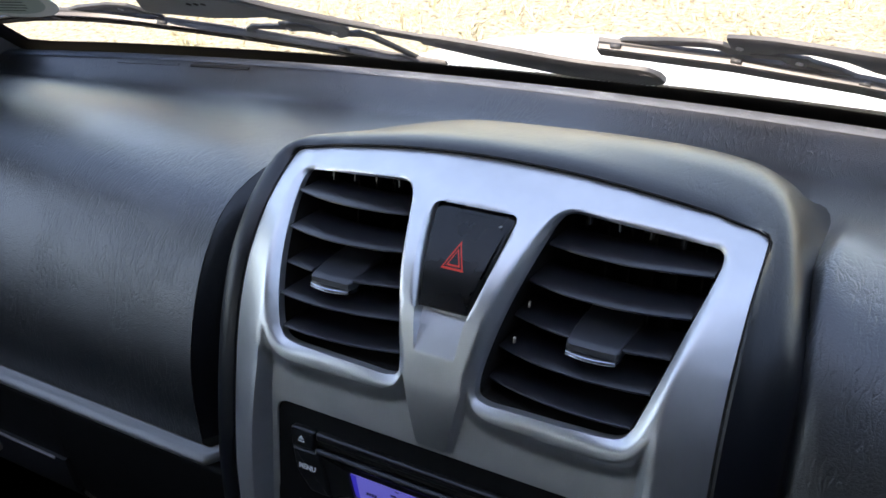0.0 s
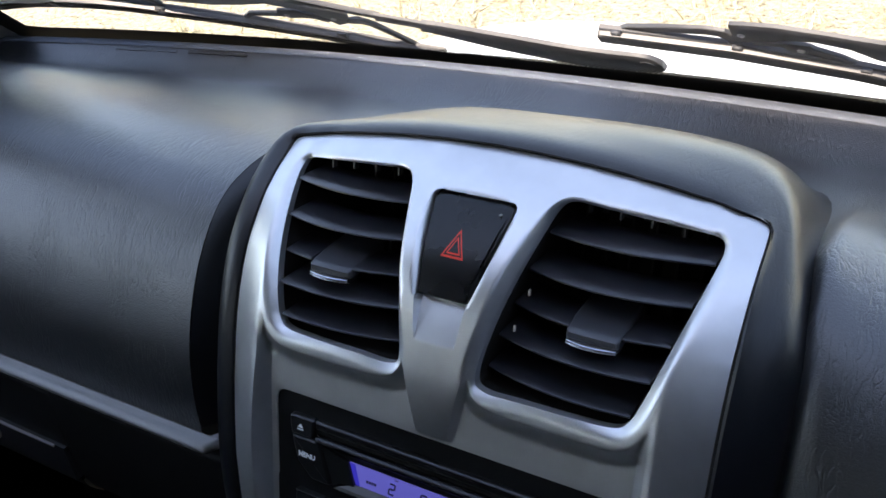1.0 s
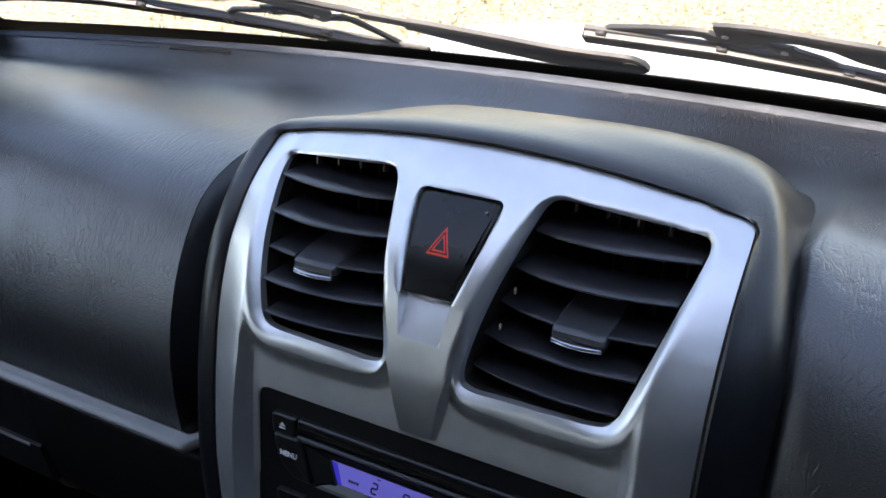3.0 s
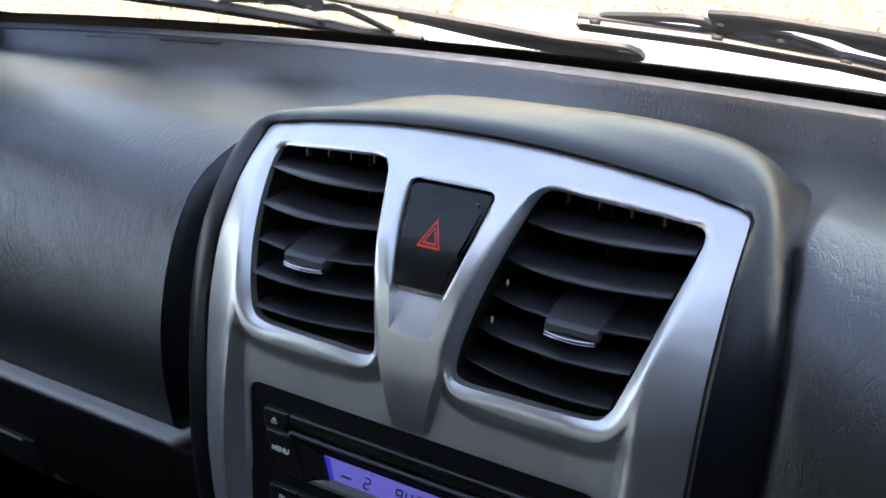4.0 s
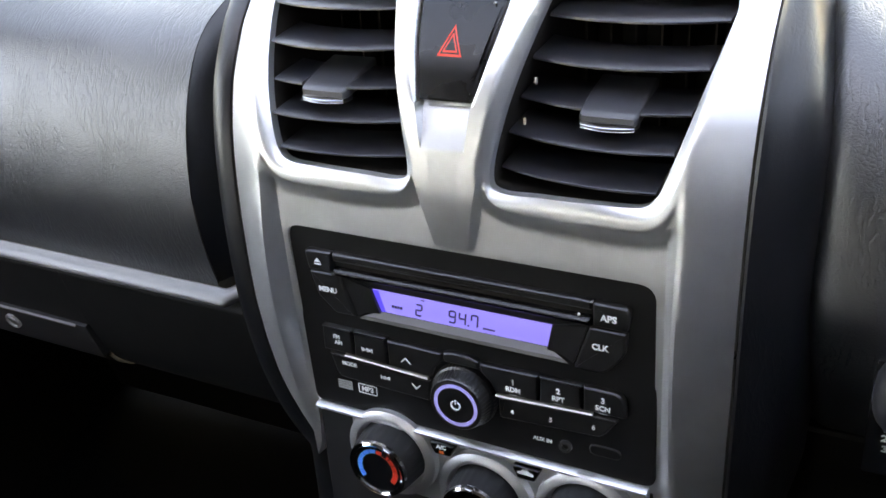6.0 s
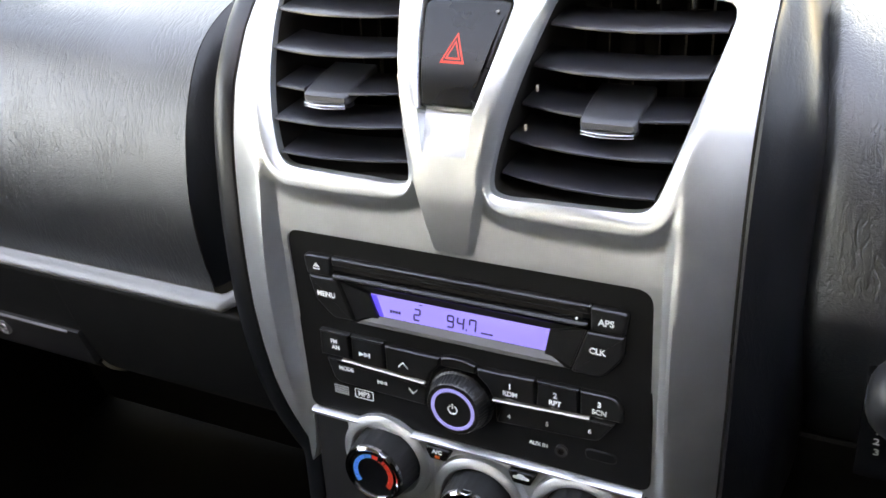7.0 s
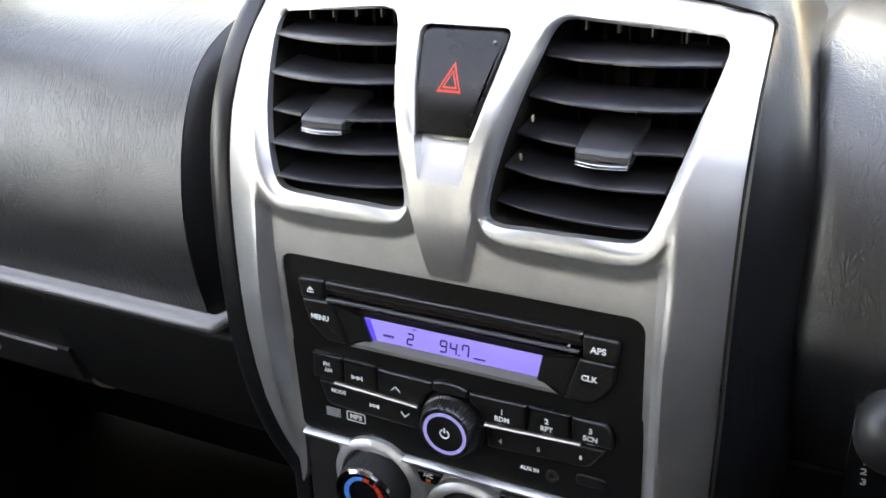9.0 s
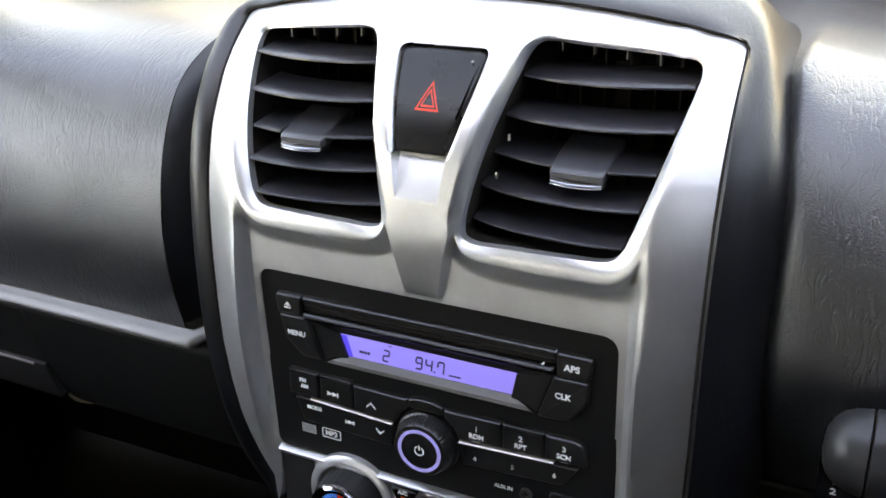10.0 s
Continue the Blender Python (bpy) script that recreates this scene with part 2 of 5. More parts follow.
def lathe(profile, cx, cz, steps=40, cut=None):
    """Turned about the stack's y axis at (cx, cz); profile rows of (radius, y). cut: (angle) -> radius factor."""
    rings = []
    for r, y in profile:
        ring = []
        for k in range(steps):
            a = 2 * math.pi * k / steps
            q = r * (cut(a) if cut else 1)
            ring.append((cx + q * math.cos(a), y, cz + q * math.sin(a)))
        rings.append(ring)
    return loops(bmesh.new(), rings, close_first=True)


def ring_band(cx, cz, r0, r1, front, back, start=0, end=360, steps=48):
    """A flat ring, or an arc of one, facing out of the stack."""
    bm = bmesh.new()
    full = abs(end - start) >= 360
    rows = []
    for k in range(steps if full else steps + 1):
        a = radians(start + (end - start) * k / steps)
        c, s = math.cos(a), math.sin(a)
        rows.append([(cx + r0 * c, back, cz + r0 * s), (cx + r0 * c, front, cz + r0 * s), (cx + r1 * c, front, cz + r1 * s), (cx + r1 * c, back, cz + r1 * s)])
    vs = [[bm.verts.new(p) for p in row] for row in rows]
    for k in range(len(vs) if full else len(vs) - 1):
        a, b = vs[k], vs[(k + 1) % len(vs)]
        for i in range(4):
            bm.faces.new((a[i], a[(i + 1) % 4], b[(i + 1) % 4], b[i]))
    if not full:
        bm.faces.new(vs[0])
        bm.faces.new(vs[-1])
    return bm


def tube(points, radius, sides=8):
    """A round bar along a path."""
    bm = bmesh.new()
    pts = [Vector(p) for p in points]
    rings = []
    for k, p in enumerate(pts):
        d = (pts[min(k + 1, len(pts) - 1)] - pts[max(k - 1, 0)]).normalized()
        q = d.to_track_quat("Z", "Y")
        r = radius[k] if isinstance(radius, (list, tuple)) else radius
        rings.append([p + q @ Vector((r * math.cos(2 * math.pi * i / sides), r * math.sin(2 * math.pi * i / sides), 0)) for i in range(sides)])
    return loops(bm, rings, close_first=True)


def lettering(body, size, cx, cz, y, bold=0.0, lean=None):
    """Raised print facing out of the stack, centred at (cx, cz)."""
    cu = bpy.data.curves.new("print", "FONT")
    cu.body, cu.size, cu.align_x, cu.align_y = body, size, "CENTER", "CENTER"
    cu.extrude, cu.offset, cu.resolution_u = 0.0001, bold * size, 3
    ob = bpy.data.objects.new("print", cu)
    me = bpy.data.meshes.new_from_object(ob)
    bm = bmesh.new()
    bm.from_mesh(me)
    bpy.data.objects.remove(ob)
    bpy.data.meshes.remove(me)
    for v in bm.verts:
        x, up, out = v.co
        v.co = (cx + x, y - out, cz + up)
        if lean:
            v.co.y += lean(v.co.x, v.co.z)
    return bm


def polygon(points, front, back):
    return loops(bmesh.new(), [[(x, back, z) for x, z in points], [(x, front, z) for x, z in points]], close_first=True)


def merged(*meshes):
    bm = bmesh.new()
    for m in meshes:
        me = bpy.data.meshes.new("tmp")
        m.to_mesh(me)
        m.free()
        bm.from_mesh(me)
        bpy.data.meshes.remove(me)
    return bm


# ---- the centre stack's silver face ----
def face_y(x, z):
    """The bowed front of the silver face, in the stack's axes."""
    h = np.clip((z - 0.11) / 0.09, 0, 1)
    d = z - 0.145
    d = 0.5 * (d + np.sqrt(d * d + 0.0002))
    return 9 * d ** 2 + 1.5 * h * h * (3 - 2 * h) * x * x


VENT = spline([(0.0214, 0.1248), (0.0265, 0.1188), (0.0459, 0.1194), (0.0721, 0.1198), (0.0915, 0.1203), (0.0980, 0.1252), (0.1015, 0.1339), (0.1062, 0.1495), (0.1121, 0.1713), (0.1168, 0.1900), (0.1176, 0.1975), (0.1153, 0.2014), (0.1074, 0.2030), (0.0857, 0.2048), (0.0612, 0.2066), (0.0484, 0.2074), (0.0429, 0.2058), (0.0393, 0.2013), (0.0363, 0.1909), (0.0305, 0.1694), (0.0253, 0.1475)], 5)
VENT_L = [(-x, z) for x, z in reversed(VENT)]
HAZARD = rounded([(-0.0134, 0.1584), (0.0134, 0.1584), (0.0229, 0.2027), (-0.0229, 0.2027)], [0.0015, 0.0015, 0.004, 0.004])
HAZARD_HOLE = rounded([(-0.0143, 0.1574), (0.0143, 0.1574), (0.0240, 0.2038), (-0.0240, 0.2038)], [0.0008, 0.0008, 0.0045, 0.0045])
POCKET = lambda z: np.interp(z, [0.1372, 0.1574], [0.0108, 0.0136])  # half width of the finger pocket under the switch
FASCIA = dense(rounded([(-0.0976, -0.0284), (0.1003, -0.0284), (0.0993, 0.0829), (-0.1016, 0.0829)], [0.005, 0.005, 0.009, 0.009], 8))
SPINE = rounded([(-0.0300, 0.176), (-0.0215, 0.146), (-0.0176, 0.126), (-0.0136, 0.1090), (-0.0112, 0.0968), (-0.0090, 0.0866), (0.0090, 0.0866), (0.0112, 0.0968), (0.0136, 0.1090), (0.0176, 0.126), (0.0215, 0.146), (0.0300, 0.176)], [0.001, 0.03, 0.02, 0.03, 0.03, 0.0025, 0.0025, 0.03, 0.03, 0.02, 0.03, 0.001], 5)
LEDGE = spline([(0.0200, 0.1260), (0.0216, 0.1186), (0.0246, 0.1146), (0.0300, 0.1122), (0.0400, 0.1113), (0.0650, 0.1109), (0.0880, 0.1109), (0.0950, 0.1122), (0.1000, 0.1152), (0.1040, 0.1200), (0.1075, 0.1290), (0.1115, 0.1440), (0.1165, 0.1700), (0.1210, 0.2000), (0.0700, 0.2100), (0.0300, 0.2100), (0.0220, 0.1600)], 4)
LEDGE_L = [(-x, z) for x, z in reversed(LEDGE)]


def top_edge(x, lift=0.0):
    return 0.2238 + lift - 0.0135 * (x / 0.1278) ** 2


def rail_x(z):
    """The outer edge of the side rails, drawn in to a tip beside the heater dials."""
    return float(0.1336 - np.interp(z, [-0.0855, -0.079, -0.072, -0.063, -0.055, -0.046, -0.038, -0.026, -0.0145, 0.03], [0.0172, 0.0139, 0.0108, 0.0075, 0.0050, 0.0036, 0.0026, 0.0019, 0.0014, 0.0]))


def rim_y(z):
    """Depth of the panel's outer edge."""
    return np.interp(z, [-0.0855, -0.05, -0.024, 0.0014, 0.027, 0.053, 0.079, 0.104, 0.117, 0.130, 0.143, 0.156, 0.168, 0.1815, 0.193, 0.204, 0.215, 0.225], [0.0290, 0.0192, 0.0120, 0.0074, 0.0047, 0.0037, 0.0038, 0.0051, 0.0064, 0.0084, 0.0115, 0.0156, 0.0218, 0.0299, 0.0400, 0.0521, 0.0640, 0.0735])


def crest_y(z):
    """Depth of the ridge along each side rail."""
    low = np.interp(z, [-0.0855, -0.06, -0.03, -0.0168, -0.0037, 0.0095, 0.0227, 0.0358, 0.049, 0.0622, 0.0753, 0.0885, 0.100, 0.112], [0.0200, 0.0100, 0.0014, -0.0015, -0.0040, -0.0062, -0.0078, -0.0091, -0.0097, -0.0096, -0.0090, -0.0078, -0.0063, -0.0052])
    return mix(low, face_y(0.110, z) - 0.0050, smoothstep(0.095, 0.125, z))


def edge_y(x, z):
    """Depth of the sunken edge of the vent openings."""
    a, b = (np.abs(x) - 0.07) / 0.05, (z - 0.163) / 0.045
    return (9.42 + 4.61 * a + 22.93 * b + 3.9 * a * a + 2.42 * a * b + 10.33 * b * b) * 0.001


def outer_edge(foot=-0.0855):
    left = [(-rail_x(z), z) for z in np.linspace(-0.0855, 0.203, 72)]
    pts = [(-0.1165, z) for z in np.linspace(foot, -0.089, 12)] if foot < -0.09 else []
    pts += left + [(-0.1335, 0.2062), (-0.1315, 0.2088)]
    pts += [(x, top_edge(x)) for x in np.linspace(-0.1275, 0.1275, 60)]
    return pts + [(-x, z) for x, z in reversed(pts) if x < -0.1300 or z < 0.2]


def face_outline():
    pts = outer_edge()
    pts += [(0.1125, -0.0825), (0.1075, -0.0760), (0.1045, -0.0690), (0.1028, -0.0620), (0.1020, -0.0545), (0.1012, -0.0470), (0.1008, -0.0400), (0.1000, -0.0345)]
    pts += [(x, -0.0345) for x in np.linspace(0.095, -0.095, 50)]
    return pts + [(-0.1000, -0.0345), (-0.1008, -0.0400), (-0.1012, -0.0470), (-0.1020, -0.0545), (-0.1028, -0.0620), (-0.1045, -0.0690), (-0.1075, -0.0760), (-0.1125, -0.0825)]


def distance(px, poly):
    """Signed distance of many points to a polygon; inside is negative."""
    a = np.array(poly)
    b = np.roll(a, -1, 0)
    best = np.full(len(px), 1e9)
    inside = np.zeros(len(px), bool)
    for p, q in zip(a, b):
        e = q - p
        w = px - p
        f = np.clip((w @ e) / (e @ e + 1e-18), 0, 1)
        best = np.minimum(best, np.linalg.norm(w - f[:, None] * e, axis=1))
        cross = ((p[1] <= px[:, 1]) != (q[1] <= px[:, 1]))
        if abs(e[1]) > 1e-12:
            inside ^= cross & (px[:, 0] < p[0] + (px[:, 1] - p[1]) * e[0] / e[1])
    return np.where(inside, -best, best)


def face_height(pts):
    """y of the silver face at many (x, z): bowed front, proud vent lips, side rails and spine, sunk radio surround."""
    px = np.array(pts, float)
    x, z = px.T
    ax = np.abs(x)
    vent = np.minimum(distance(px, VENT), distance(px, VENT_L))
    ledge = np.maximum(np.minimum(distance(px, LEDGE), distance(px, LEDGE_L)), 0)
    spine = distance(px, SPINE)
    sunk = np.interp(z, [-0.0855, -0.03, 0.0, 0.085, 0.11], [0.0085, 0.0050, 0.0040, 0.0010, 0.0016]) + face_y(x, z)
    front = face_y(x, z) - 0.0050
    # the shelf under each opening drops away in a soft cove
    f = np.clip(ledge / 0.0112, 0, 1)
    lip = 1 - (1 - (1 - f) ** 1.7) * smoothstep(0.0, 0.22, f)
    tongue = (1 - smoothstep(-0.0004, 0.0022, spine)) * (0.40 + 0.60 * np.sin(np.clip((z - 0.087) / 0.036, 0, 1) * math.pi / 2))
    upper = smoothstep(0.124, 0.140, z)
    proud = 1 - (1 - lip) * (1 - tongue) * (1 - upper)
    y = sunk + (front - sunk) * proud - 0.0024 * tongue * np.clip(1.15 - (x / 0.019) ** 2, 0, 1) * (1 - smoothstep(0.112, 0.158, z))
    # the side rails: a coved inner wall up to the ridge, then a facet back to the outer edge
    crest, rim = crest_y(z), rim_y(z)
    edge = 0.1336 - np.interp(z, [-0.0855, -0.079, -0.072, -0.063, -0.055, -0.046, -0.038, -0.026, -0.0145, 0.03], [0.0172, 0.0139, 0.0108, 0.0075, 0.0050, 0.0036, 0.0026, 0.0019, 0.0014, 0.0])
    ridge = 0.1100 - np.interp(z, [-0.0855, -0.04], [0.002, 0.0]) + 0.006 * smoothstep(0.140, 0.200, z)
    out = np.clip((ax - ridge) / np.maximum(edge - ridge, 0.004), 0, 1)
    facet = crest + (rim - crest) * out ** 1.25
    wall = smoothstep(0.0, 1.0, np.clip((ax - ridge + 0.0070) / 0.0070, 0, 1))
    y = np.where(ax >= ridge, facet, y + (np.minimum(y, crest) - y) * wall * (1 - upper) + (crest - y) * smoothstep(ridge - 0.016, ridge, ax) * upper)
    # sloping silver wall from the lip down to each opening
    wide = np.interp(z, [0.120, 0.130, 0.190, 0.205], [0.0052, 0.0062, 0.0056, 0.0030])
    u = np.clip(vent / wide, 0, 1)
    slope = u * (1.5 - 0.5 * u * u)
    y = np.where(vent < wide, edge_y(x, z) + (np.minimum(y, edge_y(x, z) - 0.0005) - edge_y(x, z)) * slope, y)
    d = np.maximum(distance(px, HAZARD_HOLE), 0)
    r = 0.0012
    y = y + np.where(d < r, r - np.sqrt(np.maximum(r * r - (r - d) ** 2, 0)), 0) * smoothstep(0.158, 0.164, z)
    fall = np.clip((z - 0.1372) / 0.0202, 0, 1) * (z < 0.1580)
    return y + 0.0084 * fall * (1 - smoothstep(-0.0001, 0.0005, ax - POCKET(z)))


def build_face():
    from mathutils.geometry import delaunay_2d_cdt
    outline = face_outline()
    holes = [VENT, VENT_L, HAZARD_HOLE, FASCIA]
    pts, edges = [], []
    for loop in [outline] + holes:
        n = len(pts)
        pts += loop
        edges += [(n + k, n + (k + 1) % len(loop)) for k in range(len(loop))]
    gx, gz = np.meshgrid(np.arange(-0.1325, 0.1330, 0.0019), np.arange(-0.0850, 0.2240, 0.0019))
    grid = np.stack([gx.ravel(), gz.ravel()], 1)
    keep = distance(grid, outline) < -0.0012
    for hole in holes:
        keep &= distance(grid, hole) > (0.0150 if hole in (VENT, VENT_L) else 0.0014)
    extra = [tuple(p) for p in grid[keep]]
    for hole in (VENT, VENT_L):
        for d in (0.0004, 0.0010, 0.0018, 0.0028, 0.0038, 0.0050, 0.0064, 0.0076, 0.0085, 0.0094, 0.0103, 0.0112, 0.0121, 0.0134, 0.0147):
            ring = np.array(grown(hole, d))
            other = VENT_L if hole is VENT else VENT
            fit = (np.abs(distance(ring, hole) - d) < 0.0003) & (distance(ring, outline) < -0.0010) & (distance(ring, HAZARD_HOLE) > 0.0014) & (distance(ring, FASCIA) > 0.0008)
            fit &= (distance(ring, other) > d + 0.0006)
            extra += [tuple(p) for p in ring[fit]]
    fx, fz = np.meshgrid(np.arange(-0.0344, 0.0345, 0.0008), np.arange(0.0838, 0.1572, 0.0008))
    fine = np.stack([fx.ravel(), fz.ravel()], 1)
    near = np.abs(distance(fine, SPINE))
    wall = np.abs(np.abs(fine[:, 0]) - POCKET(fine[:, 1]) - 0.0002)
    fit = (np.minimum(distance(fine, VENT), distance(fine, VENT_L)) > 0.0008) & (distance(fine, FASCIA) > 0.0008) & (near > 0.0012) & ((wall > 0.0009) | (fine[:, 1] < 0.1366)) & (distance(fine, HAZARD_HOLE) > 0.0012)
    extra = [p for p in extra if not (abs(p[0]) < 0.035 and 0.0835 < p[1] < 0.1575)] + [tuple(p) for p in fine[fit]]
    for d in (-0.0010, -0.0003, 0.0002, 0.0008, 0.0015):
        line = [p for p in grown(SPINE, d) if p[1] < 0.156 and abs(p[0]) < 0.030 and min(distance(np.array([p]), VENT)[0], distance(np.array([p]), VENT_L)[0]) > 0.0006]
        chain = [tuple(mix(np.array(a), np.array(b), f)) for a, b in zip(line, line[1:]) for f in np.linspace(0, 1, 1 + max(1, int(math.dist(a, b) / 0.0009)))[:-1]]
        extra += chain
    for side in (-1, 1):
        for d in (-0.0006, -0.0001, 0.0002, 0.0005, 0.0011):
            extra += [(side * (float(POCKET(z)) + d), z) for z in np.arange(0.1370, 0.1566, 0.0008)]
    extra += grown(HAZARD_HOLE, 0.0004) + grown(HAZARD_HOLE, 0.0010)
    pts += extra
    out = delaunay_2d_cdt([Vector(p) for p in pts], edges, [], 0, 1e-6)
    co = np.array([tuple(v) for v in out[0]])
    tri = np.array([f[:3] for f in out[2] if len(f) == 3])
    mid = co[tri].mean(1)
    good = distance(mid, outline) < 0
    for hole in holes:
        good &= distance(mid, hole) > 0
    y = face_height(co)
    bm = bmesh.new()
    vs = [bm.verts.new((p[0], h, p[1])) for p, h in zip(co, y)]
    for t in tri[good]:
        bm.faces.new([vs[i] for i in t])
    loose = [v for v in bm.verts if not v.link_faces]
    bmesh.ops.delete(bm, geom=loose, context="VERTS")
    # the rims turn back into the stack
    edge = [e for e in bm.edges if len(e.link_faces) == 1]
    made = bmesh.ops.extrude_edge_only(bm, edges=edge)["geom"]
    for v in made:
        if isinstance(v, bmesh.types.BMVert):
            v.co.y += 0.005
    return bm


stack_face = thing("centre_stack_panel", STACK, (0, 0, 0.05), "satin silver plastic centre panel framing vents and radio", "dashboard panel")
part("panel_face", build_face(), SILVER, stack_face)
rim = outer_edge()
depth = face_height(np.array(rim) * 0.9995)
part("edge_gasket", tube([(x * 1.004, y + 0.0010, z + (0.0006 if z > 0.2 else 0)) for (x, z), y in zip(rim, depth)], 0.0010, 6), CAVITY, stack_face, "thin black seam round the silver panel")


# ---- hazard switch ----
hazard = thing("hazard_switch", STACK, (0, 0.012, 0.18), "black trapezoid hazard switch with a red double triangle", "switch")
lean = lambda x, z: float(face_y(x, z)) - 0.0034


def bowed_plate(poly, front, back, bevel):
    """A plate like slab(), whose front is a fine grid that follows the lean."""
    at = lambda pts, y: [(x, y + lean(x, z), z) for x, z in pts]
    inner = grown(poly, -bevel)
    bm = loops(bmesh.new(), [at(poly, back), at(poly, front + bevel), at(grown(poly, -bevel * 0.4), front + bevel * 0.35), at(inner, front)], close_first=True, close_last=False)
    zs = [p[1] for p in inner]
    rows = []
    for z in mix(min(zs) + 1e-5, max(zs) - 1e-5, 0.5 - 0.5 * np.cos(np.linspace(0, math.pi, 44))):
        xs = [a[0] + (b[0] - a[0]) * (z - a[1]) / (b[1] - a[1]) for a, b in zip(inner, inner[1:] + inner[:1]) if (a[1] <= z) != (b[1] <= z)]
        rows.append(at([(x, z) for x in np.linspace(min(xs), max(xs), 9)], front))
    return loops(bm, rows, close_last=False, cyclic=False)


part("button", bowed_plate(HAZARD, 0.0, 0.016, 0.0018), SWITCH, hazard)
def triangle(cx, cz, size, width):
    tri = lambda s: [(cx - s * 0.5, cz - s * 0.40), (cx + s * 0.5, cz - s * 0.40), (cx, cz + s * 0.60)]
    fine = lambda pts: [tuple(mix(np.array(a), np.array(b), f)) for a, b in zip(pts, pts[1:] + pts[:1]) for f in np.arange(12) / 12]
    outer, inner = fine(tri(size)), fine(tri(size - width * 3.4))
    bm = bmesh.new()
    ring = lambda pts, y: [(x, y + lean(x, z), z) for x, z in pts]
    return loops(bm, [ring(inner, 0.0002), ring(inner, -0.00012), ring(outer, -0.00012), ring(outer, 0.0002)], close_last=False)
part("outer_triangle", triangle(0.0, 0.1823, 0.0124, 0.00068), RED_PRINT, hazard, "red printed outline triangle")
part("inner_triangle", triangle(0.0, 0.1820, 0.0076, 0.00056), RED_PRINT, hazard, "smaller red printed outline triangle")
part("indicator_dot", lathe([(0.0005, 0.0235), (0.0005, 0.0215)], 0.0165, 0.1985, 10), PRINT_DIM, hazard)


# ---- air vents ----
def vent_sides(z):
    """Inner and outer x of the right-hand opening at a height."""
    xs = []
    for (x0, z0), (x1, z1) in zip(VENT, VENT[1:] + VENT[:1]):
        if (z0 <= z) != (z1 <= z):
            xs.append(x0 + (x1 - x0) * (z - z0) / (z1 - z0))
    return min(xs), max(xs)


SLATS = [(0.1262, -0.0005, 0.0065), (0.1422, 0.0025, 0.0075), (0.1568, 0.0105, 0.0085), (0.1742, 0.0155, 0.0098), (0.1913, 0.0276, 0.0094)]  # height, depth in the middle, bow


def slat_mesh(side, z0, deep, bow, x0=None, x1=None):
    """One bowed blade; its front edge stands further out in the middle."""
    lo, hi = vent_sides(z0)
    a, b = (x0 if x0 else lo + 0.0006), (x1 if x1 else hi - 0.0012)
    rings = []
    for k in range(17):
        x = mix(a, b, k / 16)
        f = (x - 0.07) / 0.04
        y = deep - 0.002 * f + bow * f * f
        prof = [(0.0, -0.0004), (0.0, 0.0004), (0.0007, 0.0009), (0.010, 0.0023), (0.026, 0.0044), (0.026, 0.0030), (0.010, 0.0008), (0.0007, -0.0008)]
        rings.append([(side * x, y + d, z0 + h) for d, h in prof])
    return loops(bmesh.new(), rings, close_first=True)


